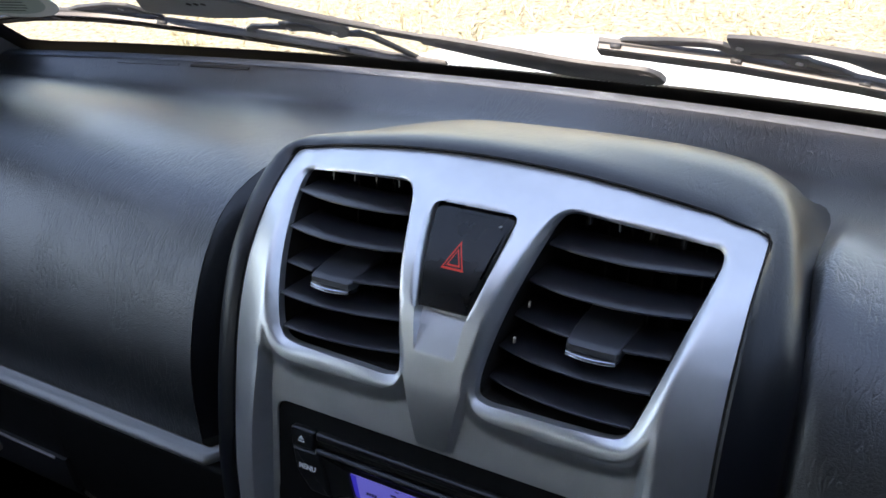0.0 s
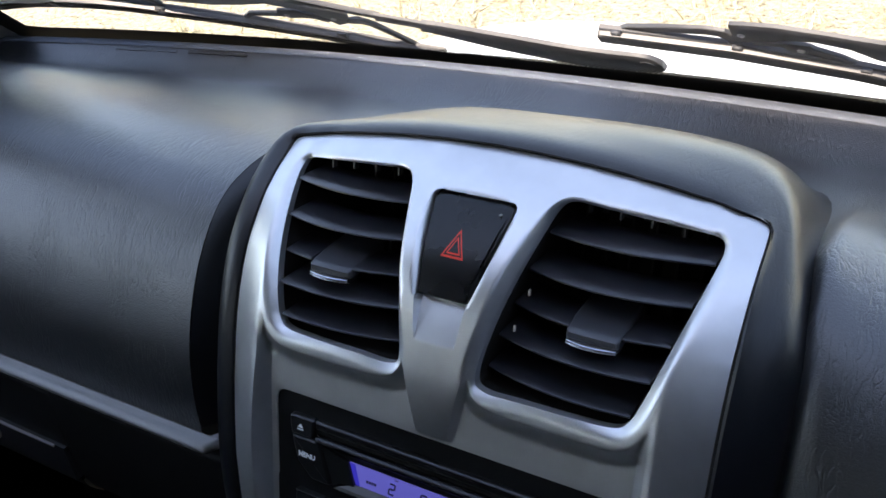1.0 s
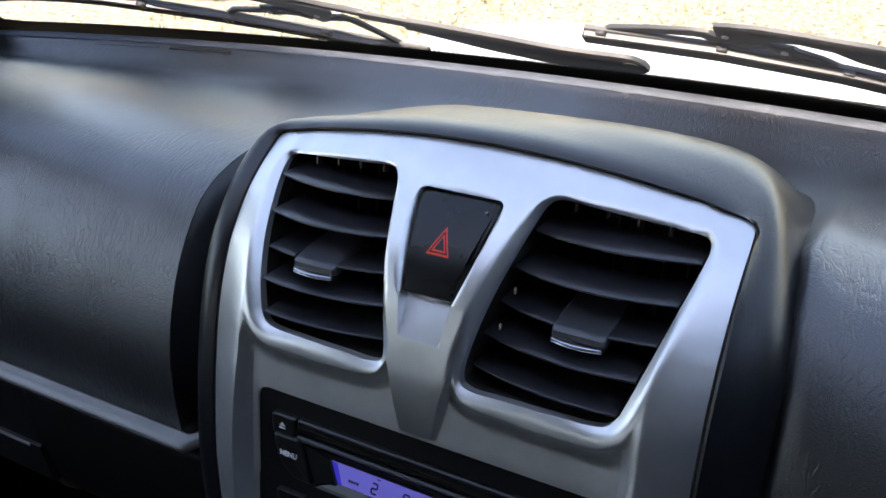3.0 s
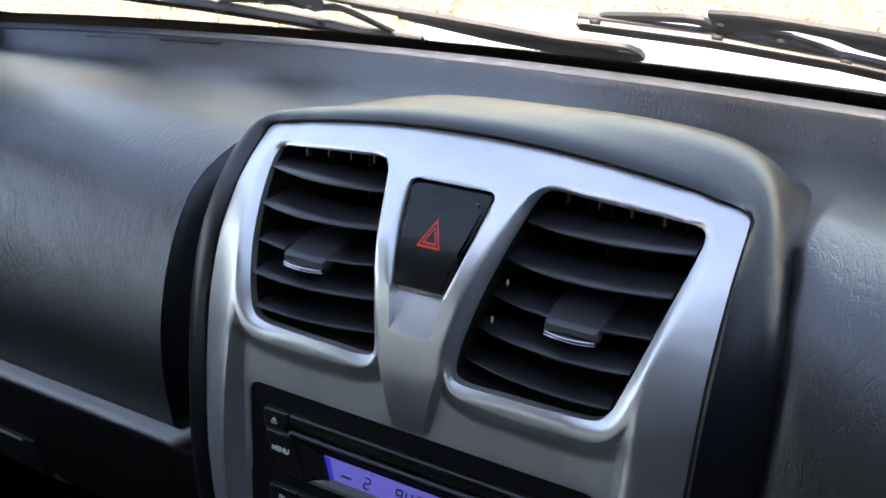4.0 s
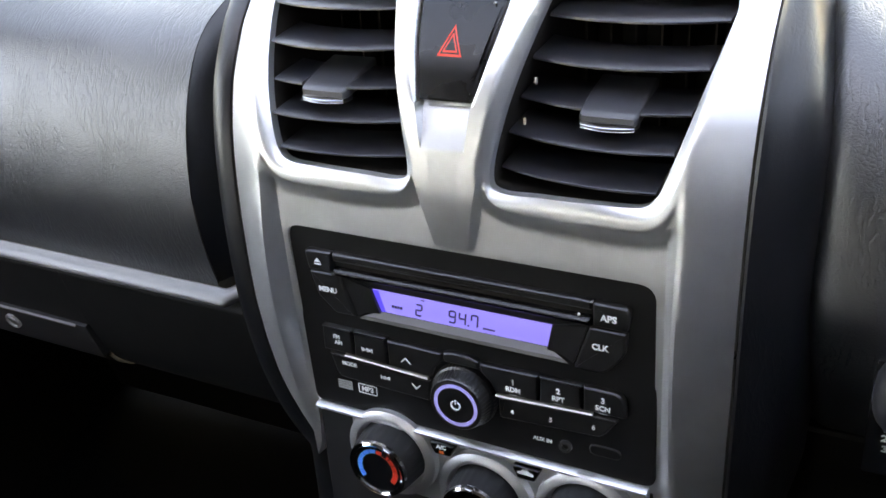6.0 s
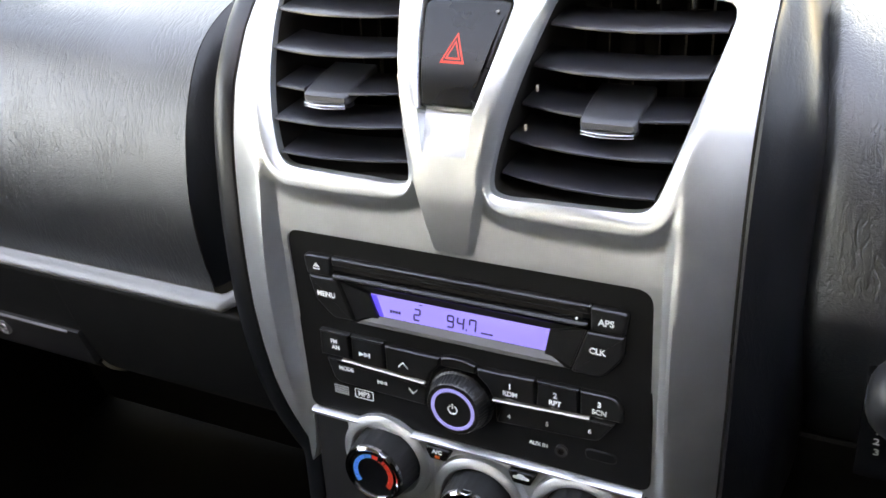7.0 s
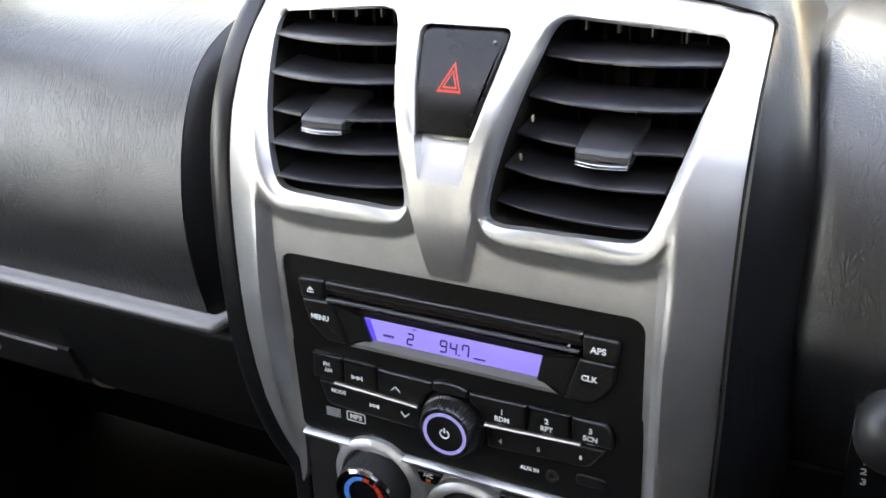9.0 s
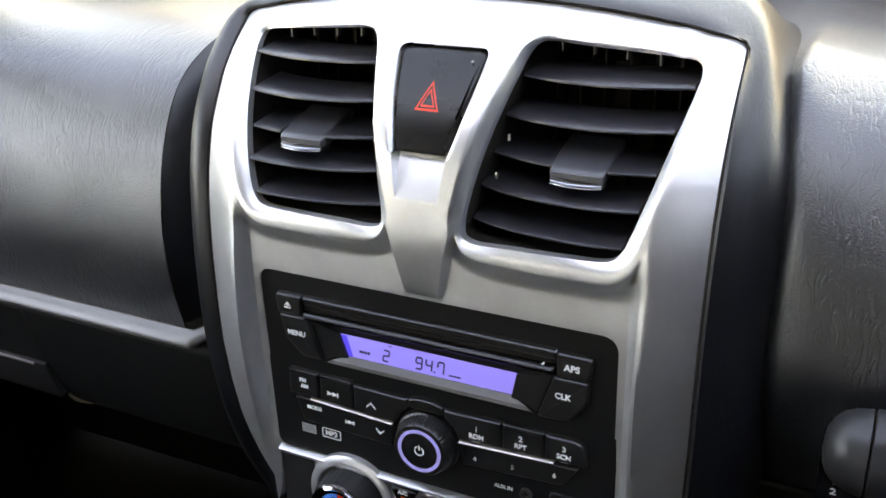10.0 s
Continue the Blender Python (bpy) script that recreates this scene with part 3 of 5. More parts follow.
def build_vent(side):
    label = "black plastic air vent with five bowed slats and chrome-tipped tab"
    vent = thing("air_vent", STACK, (side * 0.07, 0.03, 0.163), label, "air vent", "centre air vents")
    rim = VENT if side > 0 else VENT_L
    # the duct behind the opening
    wide = grown(rim, 0.0012)
    deep = grown(rim, -0.006)
    ring = lambda pts, d: [(x, float(edge_y(x, z)) + d, z) for x, z in pts]
    part("duct", loops(bmesh.new(), [ring(wide, 0.0015), ring(wide, 0.040), ring(deep, 0.085)]), CAVITY, vent)
    for k, (z, far, bow) in enumerate(SLATS):
        if k == 2:
            part("slat", slat_mesh(side, z, far, bow, None, 0.0605), SLAT, vent)
            part("slat", slat_mesh(side, z, far, bow, 0.0865, None), SLAT, vent)
        else:
            part("slat", slat_mesh(side, z, far, bow), SLAT, vent)
    for x in np.linspace(0.040, 0.102, 6):
        part("vane", block((side * x - 0.0006, 0.074, 0.112), (side * x + 0.0006, 0.090, 0.214)), CAVITY, vent)
    for x, z in ((0.0388, 0.1672), (0.0360, 0.1508)) if side > 0 else ((0.0358, 0.1820), (0.0322, 0.1668)):
        part("pivot_pin", block((side * x - 0.0005, float(edge_y(x, z)) + 0.0030, z - 0.0016), (side * x + 0.0005, float(edge_y(x, z)) + 0.0045, z + 0.0016), 0.0003), BRIGHT, vent)
    for x in (0.0535, 0.0685, 0.0835, 0.0985):
        top = float(np.interp(x, [0.046, 0.060, 0.085, 0.107], [0.2068, 0.2068, 0.2048, 0.2018]))
        y = float(edge_y(x, top)) + 0.0015
        part("vane_tip", block((side * x - 0.0005, y, top - 0.0042), (side * x + 0.0005, y + 0.004, top + 0.0010), 0.0002), SIDE_PLASTIC, vent)
    # sliding tab in the middle of the third slat
    mid = 0.0730
    y0 = 0.0060
    body = bmesh.new()
    rings = []
    for d, z0, z1, w in ((0.0, 0.1528, 0.1553, 0.0118), (0.0008, 0.1518, 0.1563, 0.0128), (0.004, 0.1516, 0.1574, 0.0132), (0.012, 0.1530, 0.1598, 0.0132), (0.022, 0.1560, 0.1622, 0.0132), (0.027, 0.1575, 0.1634, 0.0131), (0.034, 0.1598, 0.1648, 0.0130)):
        poly = rounded([(mid - w, z0), (mid + w, z0), (mid + w, z1), (mid - w, z1)], 0.0014, 3)
        c = lambda x: 0.0030 * ((x - mid) / 0.012) ** 2
        rings.append([(side * x, y0 + d + c(x) * (1 - d / 0.036), z) for x, z in poly])
    loops(body, rings, close_first=True)
    tab = part("tab", body, LIT_TAB, vent, "smooth dark sliding tab, lightened for the light it catches")
    for low, high in ((0.1495, 0.1503), (0.1510, 0.1519)):
        strip = bmesh.new()
        rings = []
        for k in range(13):
            x = mix(mid - 0.0121, mid + 0.0121, k / 12)
            y = y0 + 0.0030 * ((x - mid) / 0.012) ** 2
            rings.append([(side * x, y + d, z) for d, z in ((0.0022, low), (-0.0004, low + 0.0001), (-0.0009, (low + high) / 2), (-0.0004, high - 0.0001), (0.0022, high))])
        loops(strip, rings, close_first=True)
        part("chrome_edge", strip, CHROME, tab, "thin chrome strip")
    part("tab_foot", block((side * mid - 0.0119, y0 + 0.0030, 0.1492), (side * mid + 0.0119, y0 + 0.0120, 0.1522), 0.0006), SLAT, tab)
    return vent


for side in (-1, 1):
    build_vent(side)


# ---- car radio ----
radio = thing("car_radio", STACK, (0, 0.02, 0.028), "matte black car radio with lit purple display", "car radio")
part("fascia", slab(grown(FASCIA, 0.0012), 0.0030, 0.030, 0.0006), RADIO, radio)
RECT = lambda x0, x1, z0, z1, r=0.0008: rounded([(x0, z0), (x1, z0), (x1, z1), (x0, z1)], r, 3)


def key(name, poly, front=-0.0006, bevel=0.0011, mat=KEY, label=""):
    return part(name, slab(poly, front, 0.0040, bevel), mat, radio, label)


def print_on(owner, body, cap, x, z, y, mat=PRINT, bold=0.035):
    part("print", lettering(body, cap / 0.72, x, z, y, bold), mat, owner)


# upper key group round the display
eject = key("key", rounded([(-0.0890, 0.0588), (-0.0742, 0.0588), (-0.0736, 0.0706), (-0.0908, 0.0706)], [0.0013, 0.0013, 0.0013, 0.003], 4))
part("eject_symbol", merged(polygon([(-0.0846, 0.0640), (-0.0804, 0.0640), (-0.0825, 0.0664)], -0.0008, 0.0001), polygon([(-0.0846, 0.0625), (-0.0804, 0.0625), (-0.0804, 0.0633), (-0.0846, 0.0633)], -0.0008, 0.0001)), PRINT, eject)
menu = key("key", rounded([(-0.0748, 0.0345), (-0.0620, 0.0345), (-0.0700, 0.0583), (-0.0888, 0.0583), (-0.0850, 0.0440)], [0.004, 0.0013, 0.0013, 0.0013, 0.008], 4))
print_on(menu, "MENU", 0.0030, -0.0778, 0.0482, -0.0008)
aps = key("key", rounded([(0.0706, 0.0572), (0.0868, 0.0572), (0.0886, 0.0700), (0.0704, 0.0700)], [0.0013, 0.0013, 0.003, 0.0013], 4))
print_on(aps, "APS", 0.0034, 0.0782, 0.0630, -0.0008)
clk = key("key", rounded([(0.0610, 0.0328), (0.0770, 0.0328), (0.0862, 0.0450), (0.0868, 0.0567), (0.0690, 0.0567)], [0.0013, 0.010, 0.008, 0.0013, 0.0013], 5))
print_on(clk, "CLK", 0.0031, 0.0742, 0.0470, -0.0008)

# disc slot: two lips with a dark gap between
part("slot_lip", slab(RECT(-0.0732, 0.0700, 0.0655, 0.0706, 0.0012), -0.0004, 0.004, 0.0012), KEY, radio)
part("slot_lip", slab(RECT(-0.0735, 0.0700, 0.0568, 0.0618, 0.0012), -0.0016, 0.004, 0.0026), GLOSS, radio)
part("slot_gap", slab(RECT(-0.0680, 0.0660, 0.0618, 0.0655, 0.0008), 0.0026, 0.004, 0.0002), CAVITY, radio)
part("slot_light", lathe([(0.0006, 0.001), (0.0006, 0.0), (0.0003, -0.0003)], 0.0634, 0.0622, 8), PRINT, radio)
part("slot_light", lathe([(0.0005, 0.001), (0.0005, -0.0007), (0.0003, -0.0009)], 0.0700, 0.0702, 8), PRINT_DIM, radio)

# sunken display with sloped surround
display = part("display", slab([(-0.0468, 0.0398), (0.0470, 0.0398), (0.0496, 0.0522), (-0.0512, 0.0522)], 0.0022, 0.0030, 0.0001), LCD, radio, "lit purple-blue display with dark digits")
part("display_end", polygon([(-0.0512, 0.0521), (-0.0476, 0.0521), (-0.0442, 0.0399), (-0.0468, 0.0399)], 0.0020, 0.0023), LCD_END, display, "deeper blue end of the display")
part("display_wall", polygon([(-0.0690, 0.0566), (-0.0515, 0.0528), (-0.0470, 0.0390), (-0.0560, 0.0378), (-0.0610, 0.0350)], 0.0008, 0.0030), KEY, radio)
part("display_wall", polygon([(0.0498, 0.0526), (0.0680, 0.0566), (0.0605, 0.0345), (0.0560, 0.0372), (0.0472, 0.0392)], 0.0008, 0.0030), KEY, radio)
lip = bmesh.new()
loops(lip, [[(-0.0468, 0.0022, 0.0397), (0.0470, 0.0022, 0.0397)], [(-0.0560, -0.0012, 0.0372), (0.0560, -0.0012, 0.0372)], [(-0.0590, -0.0014, 0.0352), (0.0590, -0.0014, 0.0352)], [(-0.0600, 0.0005, 0.0338), (0.0600, 0.0005, 0.0338)]], close_last=False, cyclic=False)
part("display_lip", lip, LIP_GREY, radio, "grey sloping lip under the display")

SEGMENTS = {"2": "abged", "9": "abcdfg", "4": "bcfg", "7": "abcf"}


def digit(body, x, z, h):
    """Seven-bar digit, slightly slanted."""
    w, t = h * 0.52, h * 0.11
    bars = {"a": (0, h / 2, 1), "g": (0, 0, 1), "d": (0, -h / 2, 1), "f": (-w / 2, h / 4, 0), "b": (w / 2, h / 4, 0), "e": (-w / 2, -h / 4, 0), "c": (w / 2, -h / 4, 0)}
    out = []
    for s in SEGMENTS[body]:
        cx, cz, flat = bars[s]
        a, b = (w / 2 - t * 0.3, t / 2) if flat else (t / 2, h / 4 - t * 0.3)
        pts = [(x + cx + i * a + 0.12 * (cz + j * b), z + cz + j * b) for i, j in ((-1, -1), (1, -1), (1, 1), (-1, 1))]
        out.append(polygon(pts, 0.0017, 0.0022))
    return merged(*out)


part("digit", digit("2", -0.0238, 0.0453, 0.0064), DIGIT, display)
part("digit", digit("9", -0.0045, 0.0455, 0.0066), DIGIT, display)
part("digit", digit("4", 0.0012, 0.0455, 0.0066), DIGIT, display)
part("digit", digit("7", 0.0080, 0.0455, 0.0066), DIGIT, display)
part("decimal_point", polygon([(0.0040, 0.0420), (0.0047, 0.0420), (0.0047, 0.0427), (0.0040, 0.0427)], 0.0017, 0.0022), DIGIT, display)
for x in (-0.0395, -0.0378, -0.0361, -0.0344):
    part("small_mark", polygon([(x - 0.0006, 0.0436), (x + 0.0006, 0.0436), (x + 0.0007, 0.0450), (x - 0.0005, 0.0450)], 0.0018, 0.0022), DIGIT, display)
part("small_mark", polygon([(0.0125, 0.0421), (0.0190, 0.0421), (0.0191, 0.0428), (0.0126, 0.0428)], 0.0018, 0.0022), DIGIT, display)
part("small_mark", polygon([(-0.0222, 0.0512), (-0.0202, 0.0512), (-0.0202, 0.0516), (-0.0222, 0.0516)], 0.0018, 0.0022), DIGIT, display)

# lower key groups either side of the big knob
def arc_z(x):
    return 0.0050 + 0.0033 * min(abs(x) / 0.072, 1.0)


UPPER_KEYS = {"fm": (-0.0858, -0.0662), "next": (-0.0657, -0.0446), "raise": (-0.0441, -0.0112), "one": (0.0100, 0.0424), "two": (0.0429, 0.0654), "three": (0.0659, 0.0872)}
keys = {}
for k, (x0, x1) in UPPER_KEYS.items():
    low = [(x, arc_z(x) + 0.0012) for x in np.linspace(x0 if abs(x0) > 0.02 else math.copysign(0.0190, x0), x1 if abs(x1) > 0.02 else math.copysign(0.0190, x1), 5)]
    top = 0.0250 if x0 < 0 else 0.0232
    if k == "raise":
        poly = low + [(-0.0165, 0.0130), (-0.0112, 0.0185), (-0.0108, 0.0236), (x0, top - 0.0010)]
    elif k == "one":
        poly = [(0.0160, 0.0130)] + low + [(x1, top), (0.0104, 0.0226), (0.0108, 0.0180)]
    else:
        poly = low + rounded([(x1, top - 0.001), (x1, top), (x0, top), (x0, top - 0.001)], 0.0006, 1)
        if k == "three":
            poly = low + [(0.0870, 0.0165), (0.0864, 0.0192), (0.0850, 0.0214), (0.0826, top - 0.0003), (0.0800, top), (x0, top)]
    keys[k] = key("key", poly)
low_l = key("key", rounded([(-0.0790, -0.0080), (-0.0215, -0.0095), (-0.0195, 0.0040)] + [(x, arc_z(x) - 0.0012) for x in np.linspace(-0.024, -0.0835, 6)], [0.006, 0.001, 0.001] + [0.0004] * 6, 4), 0.0008)
low_r = key("key", rounded([(0.0835, 0.0070)] + [(x, arc_z(x) - 0.0012) for x in np.linspace(0.080, 0.024, 6)] + [(0.0195, 0.0036), (0.0200, -0.0085), (0.0750, -0.0055)], [0.0006] * 7 + [0.001, 0.001, 0.007], 4), 0.0008)
part("key", slab(rounded([(-0.0104, 0.0190), (0.0098, 0.0188), (0.0098, 0.0232), (0.0040, 0.0252), (-0.0050, 0.0254), (-0.0104, 0.0242)], 0.0012, 3), -0.0006, 0.004, 0.001), KEY, radio)
for a, b in ((-0.0720, -0.0205), (0.0190, 0.0708)):
    bm = bmesh.new()
    loops(bm, [[(x, 0.0012, arc_z(x) - 0.0008), (x, -0.0008, arc_z(x) - 0.0006), (x, -0.0012, arc_z(x)), (x, -0.0006, arc_z(x) + 0.0006), (x, 0.0012, arc_z(x) + 0.0008)] for x in np.linspace(a, b, 9)], close_first=True)
    part("metal_strip", bm, BRIGHT, radio, "thin champagne metal strip between the keys")

print_on(keys["fm"], "FM", 0.0025, -0.0762, 0.0194, -0.0008)
print_on(keys["fm"], "AM", 0.0025, -0.0753, 0.0158, -0.0008)
for k, n, w, x in (("one", "1", "RDM", 0.0290), ("two", "2", "RPT", 0.0532), ("three", "3", "SCN", 0.0760)):
    drop = {"one": 0.0020, "two": 0.0011, "three": 0.0006}[k]
    print_on(keys[k], n, 0.0030, x, 0.0182 - drop, -0.0008)
    print_on(keys[k], w, 0.0028, x, 0.0138 - drop, -0.0008)
    part("mark", polygon([(x - 0.002, 0.0107 - drop), (x + 0.002, 0.0107 - drop), (x + 0.002, 0.0110 - drop), (x - 0.002, 0.0110 - drop)], -0.0008, 0.0), PRINT_DIM, keys[k])
for n, x, z in (("4", 0.0275, -0.0028), ("5", 0.0485, -0.0019), ("6", 0.0709, 0.0000)):
    print_on(low_r, n, 0.0026, x, z, 0.0006)
print_on(low_l, "MODE", 0.0024, -0.0707, 0.0022, 0.0006)


def skip_symbol(x, z, s, way):
    tri = lambda c: polygon([(c - way * s, z - s * 0.8), (c - way * s, z + s * 0.8), (c + way * s, z)], -0.0008 if way > 0 else 0.0003, 0.0010)
    return merged(tri(x - way * s * 1.2), tri(x + way * s * 0.6), polygon([(x + way * s * 1.5 - s * 0.2, z - s * 0.8), (x + way * s * 1.5 + s * 0.2, z - s * 0.8), (x + way * s * 1.5 + s * 0.2, z + s * 0.8), (x + way * s * 1.5 - s * 0.2, z + s * 0.8)], -0.0008 if way > 0 else 0.0003, 0.0010))


part("skip_symbol", skip_symbol(-0.0565, 0.0152, 0.0018, 1), PRINT, keys["next"])
part("skip_symbol", skip_symbol(-0.0482, -0.0010, 0.0015, -1), PRINT, low_l)


def chevron(x, z, w, way, y):
    t = 0.0010
    return polygon([(x - w, z - way * w * 0.5), (x, z + way * w * 0.5), (x + w, z - way * w * 0.5), (x + w, z - way * (w * 0.5 + t)), (x, z + way * (w * 0.5 - t)), (x - w, z - way * (w * 0.5 + t))], y, y + 0.0006)


part("chevron", chevron(-0.0330, 0.0147, 0.0028, 1, -0.0008), PRINT, keys["raise"])
part("chevron", chevron(-0.0285, -0.0022, 0.0025, -1, 0.0002), PRINT, low_l)

# printed marks low on the fascia
def frame_mark(x0, x1, z0, z1, t):
    outer = rounded([(x0, z0), (x1, z0), (x1, z1), (x0, z1)], 0.001, 3)
    inner = grown(outer, -t)
    return loops(bmesh.new(), [[(x, 0.0031, z) for x, z in inner], [(x, 0.0027, z) for x, z in inner], [(x, 0.0027, z) for x, z in outer], [(x, 0.0031, z) for x, z in outer]], close_last=False)


part("mark_frame", frame_mark(-0.0680, -0.0558, -0.0168, -0.0106, 0.0005), PRINT, radio)
print_on(radio, "MP3", 0.0032, -0.0619, -0.0137, 0.0027)
for z in (-0.0118, -0.0133, -0.0148, -0.0163):
    part("mark", polygon([(-0.0815, z - 0.0005), (-0.0722, z - 0.0005), (-0.0722, z + 0.0005), (-0.0815, z + 0.0005)], 0.0027, 0.0032), PRINT_DIM, radio)
print_on(radio, "AUX IN", 0.0022, 0.0430, -0.0168, 0.0027)
part("socket", ring_band(0.0556, -0.0170, 0.0019, 0.0034, 0.0012, 0.0034), SIDE_PLASTIC, radio, "small black audio socket")
part("socket_hole", lathe([(0.0018, 0.0031), (0.0018, 0.0028)], 0.0556, -0.0170, 16), CAVITY, radio)
part("socket_cover", slab(RECT(0.0680, 0.0845, -0.0180, -0.0115, 0.003), 0.0022, 0.004, 0.0008), RADIO, radio)

# the big knob
knurl = lambda a: 1 + 0.008 * math.sin(a * 48)
knob = part("power_knob", lathe([(0.0185, 0.0030), (0.0180, -0.0006), (0.0168, -0.0014), (0.0160, -0.0040), (0.0154, -0.0075), (0.0146, -0.0086), (0.0134, -0.0088), (0.0050, -0.0088)], 0.0, 0.0, 288, knurl), KEY, radio, "round black ribbed knob")
part("light_ring", ring_band(0, 0, 0.0106, 0.0125, -0.0091, -0.0085), RING_LIGHT, knob, "pale violet lit ring")
part("power_symbol", merged(ring_band(0, 0, 0.0021, 0.0029, -0.0091, -0.0086, 118, 422, 24), polygon([(-0.0004, 0.0006), (0.0004, 0.0006), (0.0004, 0.0034), (-0.0004, 0.0034)], -0.0091, -0.0086)), PRINT, knob)


# ---- heater controls under the radio ----
KNOBS = [(-0.0490, -0.0520), (0.0090, -0.0640), (0.0670, -0.0580)]
climate = thing("heater_controls", STACK, (0, 0.01, -0.06), "dark heater controls with silver dial wells", "heater controls")
part("base_plate", slab(RECT(-0.1000, 0.1000, -0.120, -0.0350, 0.004), 0.0060, 0.020, 0.001), DARK_PLASTIC, climate)
edge = bmesh.new()
loops(edge, [[(x, 0.0060, -0.0342), (x, 0.0008, -0.0339), (x, -0.0006, -0.0328), (x, -0.0006, -0.0314), (x, 0.0010, -0.0302), (x, 0.004, -0.0298)] for x in np.linspace(-0.0975, 0.0985, 30)], close_first=True)
part("silver_edge", edge, SILVER, climate, "bright silver strip under the radio")
part("silver_web", slab(rounded([(-0.0770, -0.0560), (-0.0660, -0.0800), (0.0780, -0.0860), (0.0980, -0.0620), (0.0985, -0.0350), (-0.0770, -0.0350)], [0.010, 0.012, 0.012, 0.010, 0.002, 0.003], 5), 0.0045, 0.007, 0.0012), SILVER, climate)
for cx, cz in KNOBS:
    prof = [(0.0215, 0.0065), (0.0215, 0.0006), (0.0228, -0.0014), (0.0250, -0.0014), (0.0280, 0.0004), (0.0290, 0.0068)]
    bm = bmesh.new()
    rings = [[(cx + r * math.cos(2 * math.pi * k / 56), y, cz + r * math.sin(2 * math.pi * k / 56)) for k in range(56)] for r, y in prof]
    loops(bm, rings, close_last=False)
    part("dial_well", bm, SILVER, climate)
for name, cx, cz in (("A/C", -0.0150, -0.0372), ("", 0.0345, -0.0380)):
    poly = rounded([(cx - 0.0085, cz + 0.0030), (cx - 0.0048, cz - 0.0050), (cx + 0.0048, cz - 0.0050), (cx + 0.0085, cz + 0.0030)], 0.002, 4)
    b = part("push_button", slab(poly, -0.0012, 0.006, 0.001), GLOSS, climate, "small black push button")
    if name:
        print_on(b, name, 0.0026, cx, cz + 0.0008, -0.0014)
        part("lamp", polygon([(cx - 0.0014, cz - 0.0034), (cx + 0.0014, cz - 0.0034), (cx + 0.0014, cz - 0.0017), (cx - 0.0014, cz - 0.0017)], -0.0015, -0.001), ORANGE, b, "orange lamp")
    else:
        car = [(-0.0045, -0.0012), (0.0045, -0.0012), (0.0045, 0.0002), (0.0026, 0.0006), (0.0014, 0.0020), (-0.0014, 0.0020), (-0.0026, 0.0006), (-0.0045, 0.0002)]
        part("car_symbol", polygon([(cx + x, cz + z) for x, z in car], -0.0015, -0.001), PRINT, b)


def build_dial(cx, cz, kind):
    label = {"heat": "black ribbed temperature dial with chrome edge and blue-red scale", "fan": "black ribbed fan dial with chrome edge", "flow": "black ribbed airflow dial with chrome edge"}[kind]
    d = thing("heater_dial", STACK, (cx, 0.0, cz), label, "dial", "heater dials")
    ribs = lambda a: 1 + 0.014 * (1 if math.sin(a * 30) > 0.2 else 0)
    part("grip", lathe([(0.0208, 0.0060), (0.0200, -0.0020), (0.0190, -0.0100), (0.0183, -0.0135), (0.0173, -0.0140), (0.0060, -0.0140)], cx, cz, 120, ribs), RUBBER, d)
    bm = bmesh.new()
    prof = [(0.0150, -0.0136), (0.0152, -0.0154), (0.0164, -0.0162), (0.0178, -0.0154), (0.0182, -0.0136)]
    loops(bm, [[(cx + r * math.cos(2 * math.pi * k / 56), y, cz + r * math.sin(2 * math.pi * k / 56)) for k in range(56)] for r, y in prof], close_last=False)
    part("chrome_edge", bm, CHROME, d, "chrome ring")
    part("dial_face", lathe([(0.0151, -0.0136), (0.0150, -0.0146), (0.004, -0.0147)], cx, cz, 40), GLOSS, d)
    a = radians(62 if kind == "heat" else 90)
    c, s = math.cos(a), math.sin(a)
    pts = [(cx + r * c - w * s, cz + r * s + w * c) for r, w in ((0.0135, -0.0016), (0.0190, -0.0022), (0.0190, 0.0022), (0.0135, 0.0016))]
    part("pointer", slab(pts, -0.0178, -0.0140, 0.0006), CHROME, d, "chrome pointer")
    if kind == "heat":
        for k in range(12):
            a0 = 218 - k * 21.5
            mat = BLUE_PRINT if k < 6 else RED_PRINT
            w = 0.0016 + 0.0010 * abs(k - 5.5) / 5.5
            part("scale_mark", ring_band(cx, cz, 0.0122 - w, 0.0128, -0.0150, -0.0146, a0 - 19, a0, 4), mat, d, "blue scale mark" if k < 6 else "red scale mark")
    return d


for (cx, cz), kind in zip(KNOBS, ("heat", "fan", "flow")):
    build_dial(cx, cz, kind)


# ---- dashboard ----
dash = thing("dashboard", CAR, (0, 0.1, 0.0), "black grained car dashboard with rolled pads beside the centre stack", "dashboard")
# pad section from the windscreen to the lower lip: (y, z)
PAD = spline([(0.372, 0.100), (0.366, 0.112), (0.3590, 0.1255), (0.3540, 0.1288), (0.3450, 0.1295), (0.336, 0.1264), (0.318, 0.1207), (0.302, 0.1185), (0.285, 0.1205), (0.25, 0.128), (0.20, 0.140), (0.165, 0.1485), (0.138, 0.1512), (0.118, 0.1500), (0.103, 0.1465), (0.090, 0.1400), (0.077, 0.1290), (0.064, 0.1140), (0.051, 0.0930), (0.039, 0.0650), (0.0325, 0.0350), (0.0305, 0.0105), (0.0285, 0.0068), (0.0245, 0.0056), (0.0216, 0.0034), (0.0210, 0.0010), (0.0225, -0.0012), (0.0300, -0.0030)], 4, closed=False)
